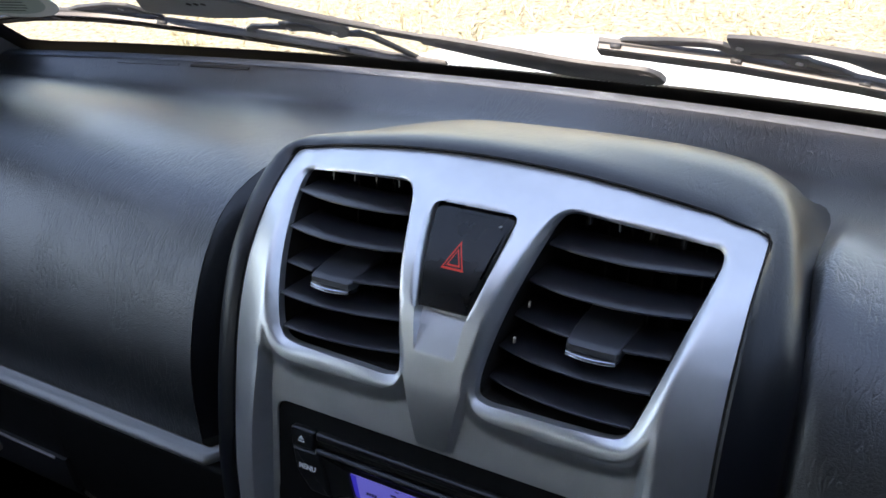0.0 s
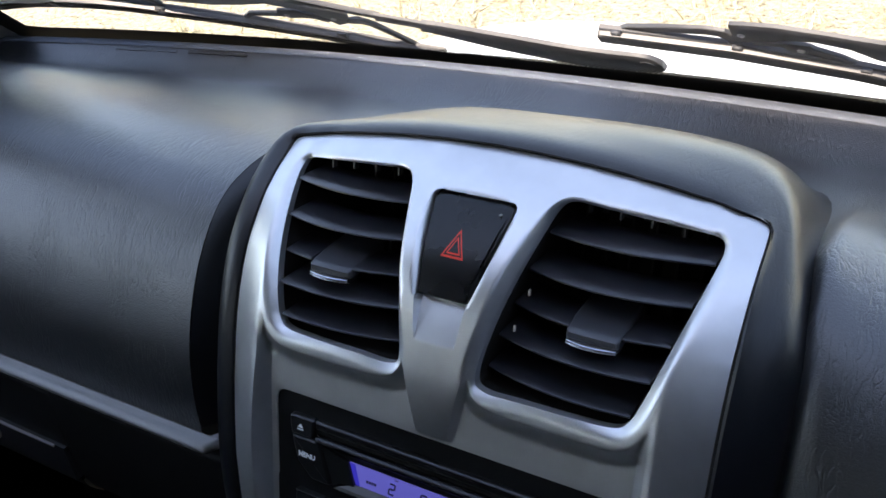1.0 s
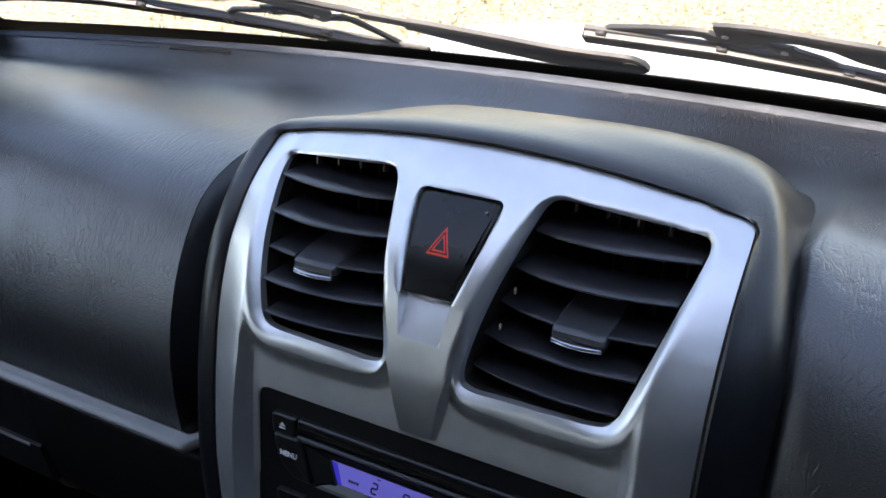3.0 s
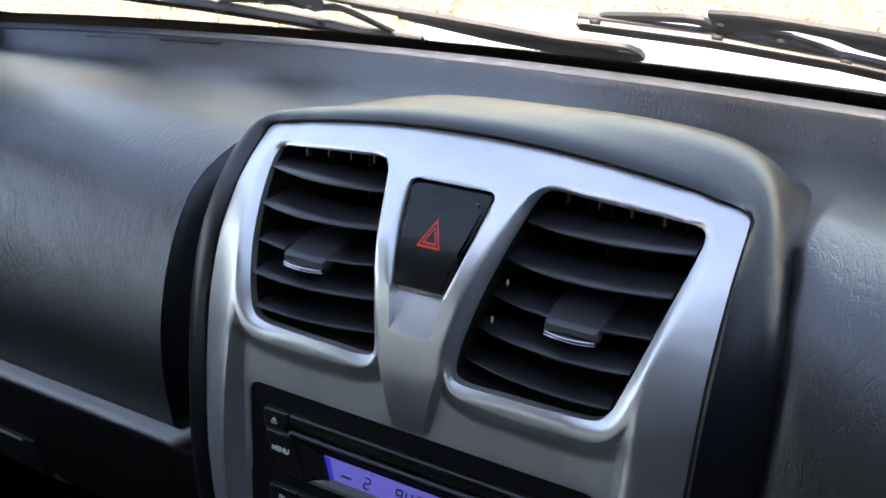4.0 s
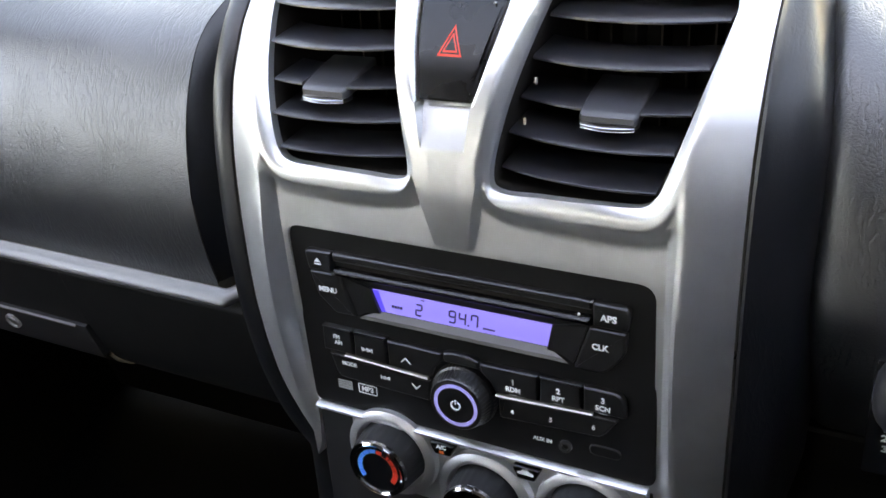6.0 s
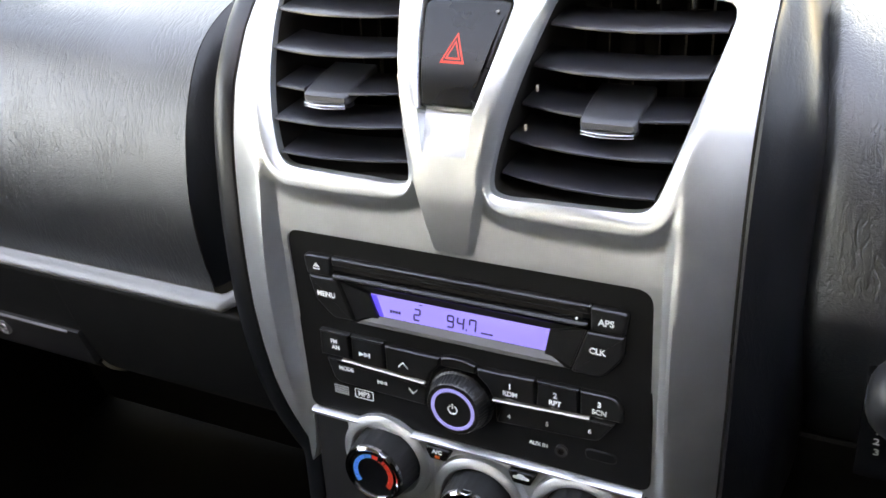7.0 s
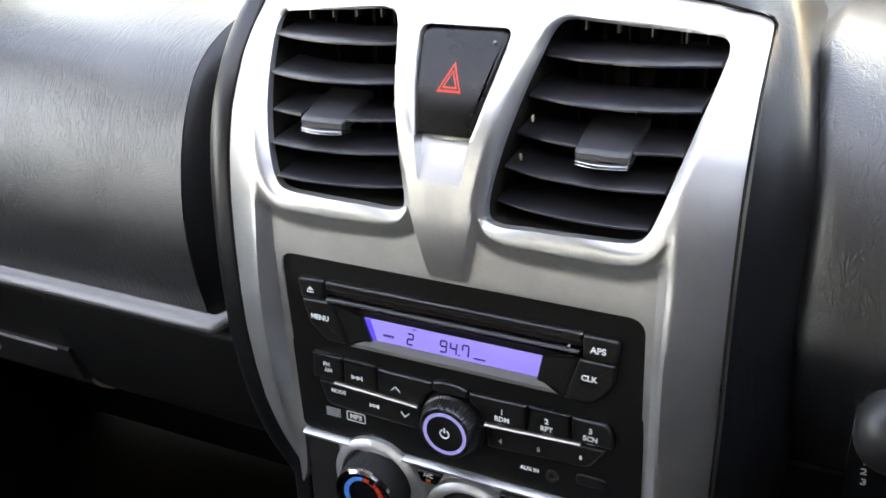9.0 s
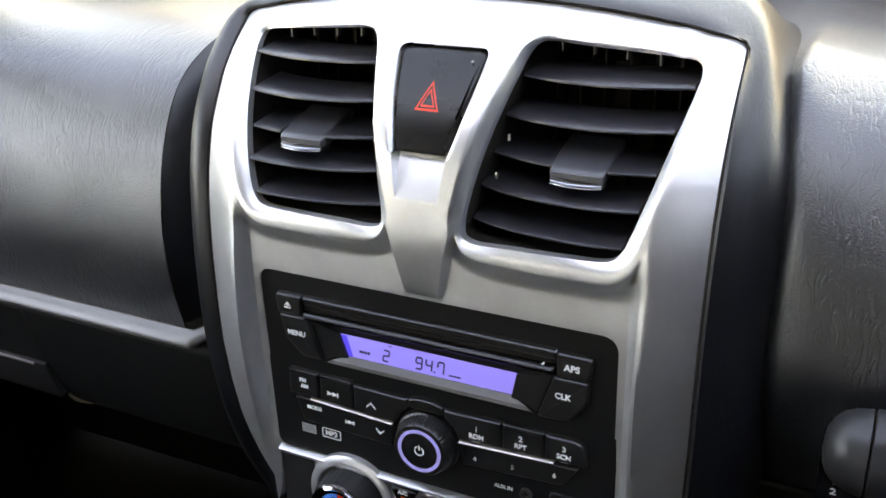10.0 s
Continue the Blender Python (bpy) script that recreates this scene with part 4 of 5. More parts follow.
DRIVER = [p for p in PAD if p[1] > 0.0650 or p[0] > 0.2] + spline([(0.0388, 0.0640), (0.0392, 0.035), (0.0440, 0.005), (0.0520, -0.0250), (0.0530, -0.0285), (0.0560, -0.0300), (0.068, -0.0305)], 4, closed=False)


def sweep(section, x0, x1, cols, capped=True):
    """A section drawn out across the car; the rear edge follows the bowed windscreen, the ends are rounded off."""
    bm = bmesh.new()
    rows = []
    xs = np.linspace(x0, x1, cols)
    for x in xs:
        rows.append([(x, y - 0.18 * x * x * smoothstep(0.20, 0.36, y), z) for y, z in section])
    loops(bm, rows, close_last=False, cyclic=False)
    if capped:
        for row in (rows[0], rows[-1]):
            bm.faces.new([bm.verts.new(p) for p in row] + [bm.verts.new((row[0][0], 0.385, -0.004))])
    return bm


def resampled(section, n=120):
    pts = np.array(section)
    at = np.linspace(0, len(pts) - 1, n)
    return np.stack([np.interp(at, np.arange(len(pts)), pts[:, k]) for k in (0, 1)], 1)


def build_upper_pad():
    """The whole padded top in one skin; open where the centre stack stands."""
    p, d = resampled(PAD), resampled(DRIVER)
    cut = int(np.argmax(p[:, 0] < 0.150))
    xs = np.concatenate([np.linspace(-0.715, -0.182, 40), np.linspace(-0.165, 0.132, 24), [0.1380, 0.1440, 0.1490, 0.1530, 0.1560, 0.1585, 0.1605, 0.1622, 0.1640, 0.1660, 0.1685, 0.1720, 0.1770, 0.1830], np.linspace(0.190, 0.715, 34)])
    bm = bmesh.new()
    cols = []
    for x in xs:
        sec = d if x > 0.135 else p
        turn = 0.010 * max(0.0, (0.1735 - x) / 0.015) ** 2.2
        lift = 0.010 * max(0.0, (0.205 - x) / 0.045) ** 2 * float(smoothstep(0.144, 0.160, x))
        turn *= x > 0.135
        cols.append([bm.verts.new((x, y - 0.18 * x * x * smoothstep(0.20, 0.36, y) + turn * (1 - smoothstep(0.095, 0.15, y)), z + lift * smoothstep(0.075, 0.14, z) * (1 - smoothstep(0.15, 0.26, y)))) for y, z in sec])
    for a, b, x0, x1 in zip(cols, cols[1:], xs, xs[1:]):
        for k in range(len(p) - 1):
            if k < cut or x1 < -0.177 or x0 > 0.135:
                bm.faces.new((a[k], b[k], b[k + 1], a[k + 1]))
    bmesh.ops.delete(bm, geom=[v for v in bm.verts if not v.link_faces], context="VERTS")
    return bm


part("upper_pad", build_upper_pad(), SKIN, dash, "black leather-grained pad with rolled lower lip", axes=CAR)
bm = bmesh.new()
front = [p for p in PAD if p[0] < 0.20 and p[1] > 0.0090]
loops(bm, [[(x, y + d, z - 0.40 * d * smoothstep(0.02, 0.12, z)) for y, z in front] for x, d in ((-0.1820, 0.0008), (-0.1785, 0.0040), (-0.1720, 0.0140), (-0.1640, 0.0280), (-0.1530, 0.0480), (-0.1400, 0.0750))], close_last=False, cyclic=False)
part("pad_end", bm, SKIN_SMOOTH, dash, "smooth slanting end of the pad", axes=CAR)


def build_pod():
    """The padded hood that wraps the silver panel and runs back into the dash."""
    edge = outer_edge(-0.150)
    n = len(edge)
    a = np.array(edge)
    t = np.gradient(a, axis=0)
    t /= np.linalg.norm(t, axis=1)[:, None]
    nrm = np.stack([-t[:, 1], t[:, 0]], 1)
    for _ in range(4):
        nrm[1:-1] = (nrm[:-2] + 2 * nrm[1:-1] + nrm[2:]) / 4
    nrm /= np.linalg.norm(nrm, axis=1)[:, None]
    ye = face_height(a - nrm * 0.0004)
    top = np.clip(nrm[:, 1], 0, 1) ** 1.5
    right = np.clip(nrm[:, 0], 0, 1) ** 1.5
    side = 1 - top - right
    # (out, back) for the left side, the top and the right shoulder, and how far corners are softened
    profile = [((0.0006, 0.012), (0.0006, 0.012), (0.0006, 0.012), 0), ((0.0008, 0.003), (0.0008, 0.003), (0.0008, 0.003), 0),
               ((0.0014, -0.0002), (0.0011, -0.0002), (0.0014, -0.0002), 0), ((0.0034, -0.0013), (0.0019, -0.0005), (0.0030, -0.0014), 0),
               ((0.0080, -0.0018), (0.0030, 0.0006), (0.0046, -0.0002), 1), ((0.0125, -0.0008), (0.0046, 0.0036), (0.0070, 0.0016), 2),
               ((0.0158, 0.0030), (0.0066, 0.009), (0.0125, 0.0046), 4), ((0.0168, 0.0110), (0.0076, 0.018), (0.0180, 0.0085), 7),
               ((0.0172, 0.028), (0.0086, 0.032), (0.0228, 0.0135), 11), ((0.0174, 0.045), (0.0094, 0.048), (0.0262, 0.0205), 15),
               ((0.0176, 0.064), (0.0092, 0.064), (0.0286, 0.0310), 19), ((0.0178, 0.080), (0.0070, 0.080), (0.0300, 0.0500), 22),
               ((0.0180, 0.098), (0.0010, 0.098), (0.0306, 0.0760), 24), ((0.0182, 0.120), (-0.0120, 0.120), (0.0308, 0.108), 26),
               ((0.0186, 0.150), (-0.0300, 0.150), (0.0310, 0.150), 28)]
    rings = []
    for (lo, lb), (to, tb), (ro, rb), smooth in profile:
        q = a + nrm * (lo * side + to * top + ro * right * (1 - 0.64 * smoothstep(0.155, 0.203, a[:, 1])))[:, None]
        y = ye + lb * side + tb * top + rb * right
        for _ in range(smooth):
            q[1:-1] = (q[:-2] + 2 * q[1:-1] + q[2:]) / 4
            y[1:-1] = (y[:-2] + 2 * y[1:-1] + y[2:]) / 4
        # the hood's top keeps its height towards the driver's shoulder
        q[:, 1] += 0.0070 * smoothstep(-0.02, 0.12, q[:, 0]) * smoothstep(0.004, 0.050, tb) * smoothstep(0.150, 0.215, q[:, 1])
        q[:, 1] -= 0.0050 * (1 - smoothstep(-0.120, -0.045, q[:, 0])) * smoothstep(0.004, 0.050, tb) * smoothstep(0.170, 0.215, q[:, 1])
        rings.append([(q[k, 0], y[k], q[k, 1]) for k in range(n)])
    return loops(bmesh.new(), rings, close_last=False, cyclic=False)


part("centre_hood", build_pod(), SKIN_SMOOTH, dash, "smooth dark hood wrapping the silver panel")

# the lip drawn again in a pale skin that paints its sheen
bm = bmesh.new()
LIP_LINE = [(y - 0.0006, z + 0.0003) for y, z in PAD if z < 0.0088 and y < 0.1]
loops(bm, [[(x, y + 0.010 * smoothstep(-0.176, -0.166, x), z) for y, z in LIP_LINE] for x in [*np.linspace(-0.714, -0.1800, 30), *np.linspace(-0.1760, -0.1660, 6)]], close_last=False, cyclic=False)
part("lower_lip", bm, LIP_SHEEN, dash, "rolled lip along the pad's foot, its sheen painted grey", axes=CAR)

# lower panels
LOWER = spline([(0.034, -0.0035), (0.0265, -0.0070), (0.0245, -0.015), (0.0230, -0.045), (0.0240, -0.080), (0.0290, -0.105), (0.0450, -0.124), (0.0800, -0.135), (0.16, -0.142), (0.21, -0.17), (0.225, -0.30), (0.225, -0.49)], 4, closed=False)
part("lower_panel", sweep(LOWER, -0.330, -0.1370, 12, capped=False), LOWER_PLASTIC, dash, "dull black lower dash panel", axes=CAR)
LOWER_D = [(0.068, -0.0310), (0.0545, -0.0325), (0.0530, -0.0345), (0.0570, -0.06), (0.075, -0.12), (0.11, -0.2), (0.18, -0.24)]
part("lower_panel", sweep(LOWER_D, 0.1300, 0.715, 12, capped=False), LOWER_PLASTIC, dash, "dull black lower dash panel", axes=CAR)

# stack sides below the hood, closing the gap down to the floor
part("stack_side", block((-0.118, 0.030, -0.34), (0.136, 0.34, -0.060), 0.004), DARK_PLASTIC, dash, axes=CAR)

# strip over the pad's rear edge, lightened to paint the glare by the glass
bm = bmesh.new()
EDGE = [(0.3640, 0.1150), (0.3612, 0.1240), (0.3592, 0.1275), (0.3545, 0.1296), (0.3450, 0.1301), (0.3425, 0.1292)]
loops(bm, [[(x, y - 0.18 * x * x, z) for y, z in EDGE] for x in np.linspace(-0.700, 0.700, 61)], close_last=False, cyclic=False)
part("rear_edge", bm, EDGE_GLARE, dash, "rear edge of the pad, its glare painted pale", axes=CAR)

# windscreen demister slots sunk in the top pad
for x0, x1, mat, name, drop in ((-0.412, -0.352, RUBBER, "demister_slot", 0.0), (-0.490, -0.425, SKIN, "demister_cover", 0.0002)):
    bm = bmesh.new()
    loops(bm, [[(x, y - 0.18 * x * x, z) for y, z in ((0.3375, 0.1245), (0.3376, 0.1273 - drop), (0.3400, 0.1283 - drop), (0.3404, 0.1265))] for x in np.linspace(x0, x1, 12)], close_first=True)
    part(name, bm, mat, dash, axes=CAR)

# ---- glove box ----
glove = thing("glove_box", CAR, (-0.5, 0.04, -0.10), "closed black plastic glove box with a chrome lock", "glove box")
part("lid", sweep(spline([(0.034, -0.0035), (0.0265, -0.0070), (0.0245, -0.015), (0.0230, -0.045), (0.0230, -0.060)], 4, closed=False), -0.714, -0.3305, 10, capped=False), LOWER_PLASTIC, glove, axes=CAR)
part("lid", sweep(spline([(0.040, -0.094), (0.026, -0.0955), (0.0240, -0.098), (0.0290, -0.110), (0.0450, -0.126), (0.0800, -0.135), (0.16, -0.142), (0.21, -0.17), (0.225, -0.30), (0.225, -0.49)], 4, closed=False), -0.714, -0.3305, 10, capped=False), LOWER_PLASTIC, glove, axes=CAR)
part("handle_recess", sweep([(0.0232, -0.060), (0.052, -0.062), (0.052, -0.094), (0.030, -0.0945)], -0.714, -0.3365, 4), CAVITY, glove, axes=CAR)
handle = part("handle", block((-0.5600, 0.0205, -0.0955), (-0.3330, 0.0340, -0.0612), 0.0018), DARK_PLASTIC, glove, "black pull handle with a bright upper edge", axes=CAR)
part("handle_edge", block((-0.5590, 0.0192, -0.0632), (-0.3435, 0.0215, -0.0614), 0.0006), TRIM, handle, "bright upper edge of the handle", axes=CAR)
part("lock", loops(bmesh.new(), [[(-0.420 + r * math.cos(2 * math.pi * k / 24), y, -0.0770 + r * math.sin(2 * math.pi * k / 24)) for k in range(24)] for r, y in ((0.0070, 0.0210), (0.0070, 0.0185), (0.0060, 0.0176), (0.0048, 0.0180), (0.0046, 0.0192))]), TRIM, handle, "round chrome lock", axes=CAR)

# ---- switch by the driver's side ----
switch = thing("stalk_switch", CAR, (0.205, 0.03, 0.03), "rounded dark grey switch lever in front of a numbered black plate", "switch")
part("plate", block((0.1895, 0.0160, -0.0060), (0.2450, 0.0800, 0.0440), 0.002), GLOSS, switch, axes=CAR)
def barrel(profile):
    rings = [[(x, 0.0130 + r * 0.9 * math.cos(2 * math.pi * k / 32), 0.0552 + r * math.sin(2 * math.pi * k / 32)) for k in range(32)] for x, r in profile]
    return loops(bmesh.new(), rings, close_first=True)
lever = part("lever", barrel([(0.2085, 0.0188), (0.2090, 0.0200), (0.2300, 0.0205), (0.2900, 0.0200)]), LEVER, switch, "dark grey lever barrel", axes=CAR)
part("end_cap", barrel([(0.1905, 0.0030), (0.1910, 0.0080), (0.1930, 0.0125), (0.1965, 0.0162), (0.2010, 0.0184), (0.2075, 0.0196), (0.2080, 0.0186)]), LEVER, lever, "domed grey end cap", axes=CAR)
for body, x, z in (("1", 0.1970, 0.0280), ("2", 0.1972, 0.0212), ("3", 0.1978, 0.0140)):
    part("print", lettering(body, 0.0060, x, z, 0.0158, 0.01), PRINT, switch, axes=CAR)

# ---- windscreen ----
def on_glass(x, s, h=0.0):
    """A place on the windscreen: x across, s up along the glass from its foot, h out from it."""
    c, d = math.cos(radians(40)), math.sin(radians(40))
    return (x, 0.400 - 0.18 * x * x - s * c + h * d, 0.1037 + s * d + h * c)


def glass_strip(xs, ss, h0, h1):
    bm = bmesh.new()
    front = [[bm.verts.new(on_glass(x, s, h1)) for x in xs] for s in ss]
    back = [[bm.verts.new(on_glass(x, s, h0)) for x in xs] for s in ss]
    for grid in (front, back):
        for a, b in zip(grid, grid[1:]):
            for k in range(len(xs) - 1):
                bm.faces.new((a[k], a[k + 1], b[k + 1], b[k]))
    rim = lambda g: g[0] + [r[-1] for r in g[1:]] + g[-1][-2::-1] + [r[0] for r in g[-2:0:-1]]
    f, b = rim(front), rim(back)
    for k in range(len(f)):
        j = (k + 1) % len(f)
        bm.faces.new((f[k], f[j], b[j], b[k]))
    return bm


pane = single("window_1", glass_strip(np.linspace(-0.70, 0.70, 41), np.linspace(-0.06, 0.84, 25), 0.0, 0.004), GLASS, "clear windscreen glass", "windscreen")
pane.visible_shadow = False
FRIT_TOP = lambda x: float(np.interp(x, [-0.66, -0.608, -0.602, -0.594, -0.58, -0.51, -0.39, -0.27, -0.17, -0.076, -0.004, 0.091, 0.149, 0.7], [0.060, 0.060, 0.0585, 0.0560, 0.0535, 0.0540, 0.0520, 0.0512, 0.0510, 0.0490, 0.0530, 0.0555, 0.0540, 0.050]))
INWARD = lambda s: 0.28 * s if s < 0.15 else 0.042 + 0.10 * (s - 0.15)  # how far the pillars lean in
bm = bmesh.new()
xs = np.linspace(-0.70, 0.70, 60)
loops(bm, [[on_glass(x, s0 + f * (FRIT_TOP(x) - s0), -0.0012) for x in xs] for s0, f in ((-0.06, 0), (-0.06, 0.5), (-0.06, 1))], close_last=False, cyclic=False)
band = single("trim_band", bm, FRIT, "black printed band along the windscreen foot", "windscreen band")
for side, word in ((-1, "west"), (1, "east")):
    bm = bmesh.new()
    loops(bm, [[on_glass(side * (x - INWARD(s)), s, -0.0014) for x in (0.617, 0.640, 0.700)] for s in np.linspace(0.02, 0.84, 40)], close_last=False, cyclic=False)
    single("trim_band_" + word, bm, FRIT, "black printed band along the windscreen side", "windscreen band")
bm = bmesh.new()
for row, size in enumerate((0.0014, 0.0012, 0.0010, 0.0008)):
    for x in np.arange(-0.596 + 0.0021 * (row % 2), 0.30, 0.0042):
        a = Vector(on_glass(x, FRIT_TOP(x) + 0.0008 + 0.0024 * row * float(smoothstep(-0.45, -0.05, x)), -0.0012 - 0.00005 * row))
        vs = [bm.verts.new(a + Vector(on_glass(x, size * math.sin(q), 0)) - Vector(on_glass(x, 0, 0)) + Vector((size * math.cos(q), 0, 0))) for q in np.linspace(0, 2 * math.pi, 7)[:-1]]
        bm.faces.new(vs)
single("trim_dots", bm, FRIT, "rows of small black dots on the glass", "windscreen band", smooth=False)

# round-ended paper sticker on the glass, with unreadable lines
stick = thing("windscreen_sticker", CAR, on_glass(-0.54, 0.166, -0.002), "pale rounded paper sticker on the windscreen", "sticker")
bm = bmesh.new()
C = (-0.540, 0.166)
oval = [(C[0] + 0.064 * math.cos(q), C[1] + 0.048 * math.sin(q)) for q in np.linspace(0, 2 * math.pi, 33)[:-1]]
loops(bm, [[on_glass(x, s, -0.0010) for x, s in oval], [on_glass(x, s, -0.0016) for x, s in oval]], close_first=True)
part("paper", bm, STICKER, stick, axes=CAR)
inner = [(C[0] + 0.053 * math.cos(q), C[1] + 0.039 * math.sin(q)) for q in np.linspace(0, 2 * math.pi, 33)[:-1]]
part("field", loops(bmesh.new(), [[on_glass(x, s, -0.0015) for x, s in inner], [on_glass(x, s, -0.0019) for x, s in inner]], close_first=True), STICKER_FIELD, stick, "grey-green printed field", axes=CAR)
for k in range(10):
    s0 = C[1] - 0.032 + 0.0064 * k
    w = 0.040 * math.sqrt(max(0.05, 1 - ((s0 - C[1]) / 0.036) ** 2))
    bm = bmesh.new()
    loops(bm, [[on_glass(C[0] - w, s0, -0.0021), on_glass(C[0] + w * 0.8, s0, -0.0021)], [on_glass(C[0] - w, s0 + 0.0026, -0.0021), on_glass(C[0] + w * 0.8, s0 + 0.0026, -0.0021)]], close_last=False, cyclic=False)
    part("text_bar", bm, STICKER_INK, stick, axes=CAR)


# ---- wipers ----
def bar_on_glass(points, half, height, lift):
    """A tapering flat bar along points (x, s); half: half widths; height and lift off the glass."""
    pts = [np.array(p, float) for p in points]
    n = len(pts)
    half = half if isinstance(half, (list, tuple)) else [half] * n
    lift = lift if isinstance(lift, (list, tuple)) else [lift] * n
    rings = []
    for k in range(n):
        d = pts[min(k + 1, n - 1)] - pts[max(k - 1, 0)]
        d /= np.linalg.norm(d) + 1e-9
        m = np.array([-d[1], d[0]])
        lo, hi = pts[k] - m * half[k], pts[k] + m * half[k]
        li, hh = lift[k], height
        in_lo, in_hi = pts[k] - m * half[k] * 0.86, pts[k] + m * half[k] * 0.86
        rings.append([on_glass(*lo, li + hh), on_glass(*hi, li + hh), on_glass(*hi, li + hh * 0.25), on_glass(*in_hi, li), on_glass(*in_lo, li), on_glass(*lo, li + hh * 0.25)])
    return loops(bmesh.new(), rings, close_first=True)


def disc_on_glass(x, s, r, h0, h1):
    ring = lambda q, h: [on_glass(x + q * math.cos(2 * math.pi * k / 20), s + q * math.sin(2 * math.pi * k / 20), h) for k in range(20)]
    return loops(bmesh.new(), [ring(r, h0), ring(r, h1 + math.copysign(0.001, h0 - h1)), ring(r * 0.85, h1)], close_first=True)


def plate_on_glass(outline, lift, height):
    """A flat plate with softened top edges; outline of (x, s)."""
    ring = lambda pts, h: [on_glass(x, s, h) for x, s in pts]
    inner = grown(outline, -0.0012)
    return loops(bmesh.new(), [ring(outline, lift + height), ring(outline, lift + 0.001), ring(inner, lift)], close_first=True)


def shifted(points, dx, ds):
    return [(x + dx, s + ds) for x, s in points]


left = thing("windscreen_wiper", CAR, on_glass(-0.035, -0.02, 0.0), "parked black wiper with broad arm casting and rubber blade", "wiper", "windscreen wipers")
part("arm", bar_on_glass(spline([(-0.218, 0.0266), (-0.1795, 0.009), (-0.147, -0.0048), (-0.102, -0.0195), (-0.068, -0.0225), (-0.0415, -0.0218), (-0.030, -0.0215), (-0.023, -0.0213)], 3, closed=False), [float(v) for v in np.interp(np.arange(22) / 3, range(8), [0.0105, 0.0165, 0.0205, 0.0220, 0.0208, 0.0195, 0.0165, 0.0070])], 0.0045, 0.026), WIPER, left, "broad tapering black arm casting", axes=CAR)
part("pivot_cap", disc_on_glass(-0.0345, -0.0150, 0.0066, 0.030, 0.0250), WIPER, left, axes=CAR)
part("arm_rod", bar_on_glass([(-0.205, 0.026), (-0.253, 0.0424)], 0.0072, 0.003, 0.026), WIPER, left, axes=CAR)
part("arm_rod", bar_on_glass([(-0.250, 0.0415), (-0.2813, 0.0541), (-0.33, 0.0805), (-0.3491, 0.0962), (-0.385, 0.122)], 0.0042, 0.004, 0.027), WIPER, left, axes=CAR)
hoop = part("bridge", plate_on_glass([(-0.456, 0.098), (-0.4219, 0.1060), (-0.3611, 0.1000), (-0.3431, 0.0856), (-0.3165, 0.0679), (-0.2813, 0.0541), (-0.2795, 0.0440), (-0.2880, 0.0240), (-0.3020, 0.0170), (-0.3070, 0.0300), (-0.3120, 0.0480), (-0.3471, 0.0630), (-0.3752, 0.0577), (-0.4069, 0.0547), (-0.4501, 0.0610), (-0.466, 0.0620), (-0.470, 0.0720)], 0.026, 0.003), BRIDGE, left, "wide grey main bridge of the blade", axes=CAR)
part("leg", bar_on_glass([(-0.2900, 0.0280), (-0.2734, 0.0310), (-0.2665, 0.0237), (-0.258, -0.0007), (-0.2486, -0.0306)], [0.004, 0.0065, 0.0048, 0.0034, 0.0030], 0.003, 0.026), WIPER, left, axes=CAR)
part("bridge", bar_on_glass([(-0.3954, 0.0247), (-0.3789, 0.0366), (-0.3460, 0.0391), (-0.3440, 0.0400), (-0.3271, 0.0420), (-0.3134, 0.0370), (-0.305, 0.028)], [0.0022, 0.0034, 0.0045, 0.0095, 0.0090, 0.0060, 0.004], 0.003, 0.0255), WIPER, left, "curved black blade bridge", axes=CAR)
part("bridge", bar_on_glass([(-0.575, 0.0560), (-0.5531, 0.0662), (-0.5359, 0.072), (-0.5151, 0.0742), (-0.500, 0.0733), (-0.482, 0.0720), (-0.471, 0.0640), (-0.464, 0.0517)], [0.002, 0.003, 0.004, 0.0055, 0.0100, 0.0095, 0.004, 0.002], 0.003, 0.0255), WIPER, left, "curved black blade bridge", axes=CAR)
LINE = spline([(-0.668, 0.046), (-0.6485, 0.052), (-0.6008, 0.0602), (-0.5491, 0.0603), (-0.5044, 0.0539), (-0.4646, 0.0421), (-0.4145, 0.0277), (-0.3659, 0.0112), (-0.3175, -0.0058), (-0.2704, -0.025), (-0.2252, -0.0372)], 2, closed=False)
blade_l = part("blade", bar_on_glass(shifted(LINE, -0.003, -0.0050), 0.0050, 0.006, 0.021), RUBBER, left, "long rubber wiper blade", axes=CAR)
part("holder", bar_on_glass(shifted(LINE, 0.0010, 0.0034), 0.0050, 0.004, 0.0240), WIPER, blade_l, axes=CAR)
part("spine_strip", bar_on_glass(shifted(LINE, 0.003, 0.0062), 0.0013, 0.004, 0.0205), STEEL, blade_l, axes=CAR)
part("spine_strip", bar_on_glass(shifted(LINE, 0.000, 0.0012), 0.0013, 0.004, 0.022), WIPER, blade_l, axes=CAR)
for x, s in ((-0.3945, 0.022), (-0.307, 0.000), (-0.2515, -0.029), (-0.574, 0.061), (-0.466, 0.046)):
    part("clip", bar_on_glass([(x - 0.004, s + 0.002), (x + 0.004, s)], 0.0060, 0.003, 0.0208), WIPER, left, axes=CAR)
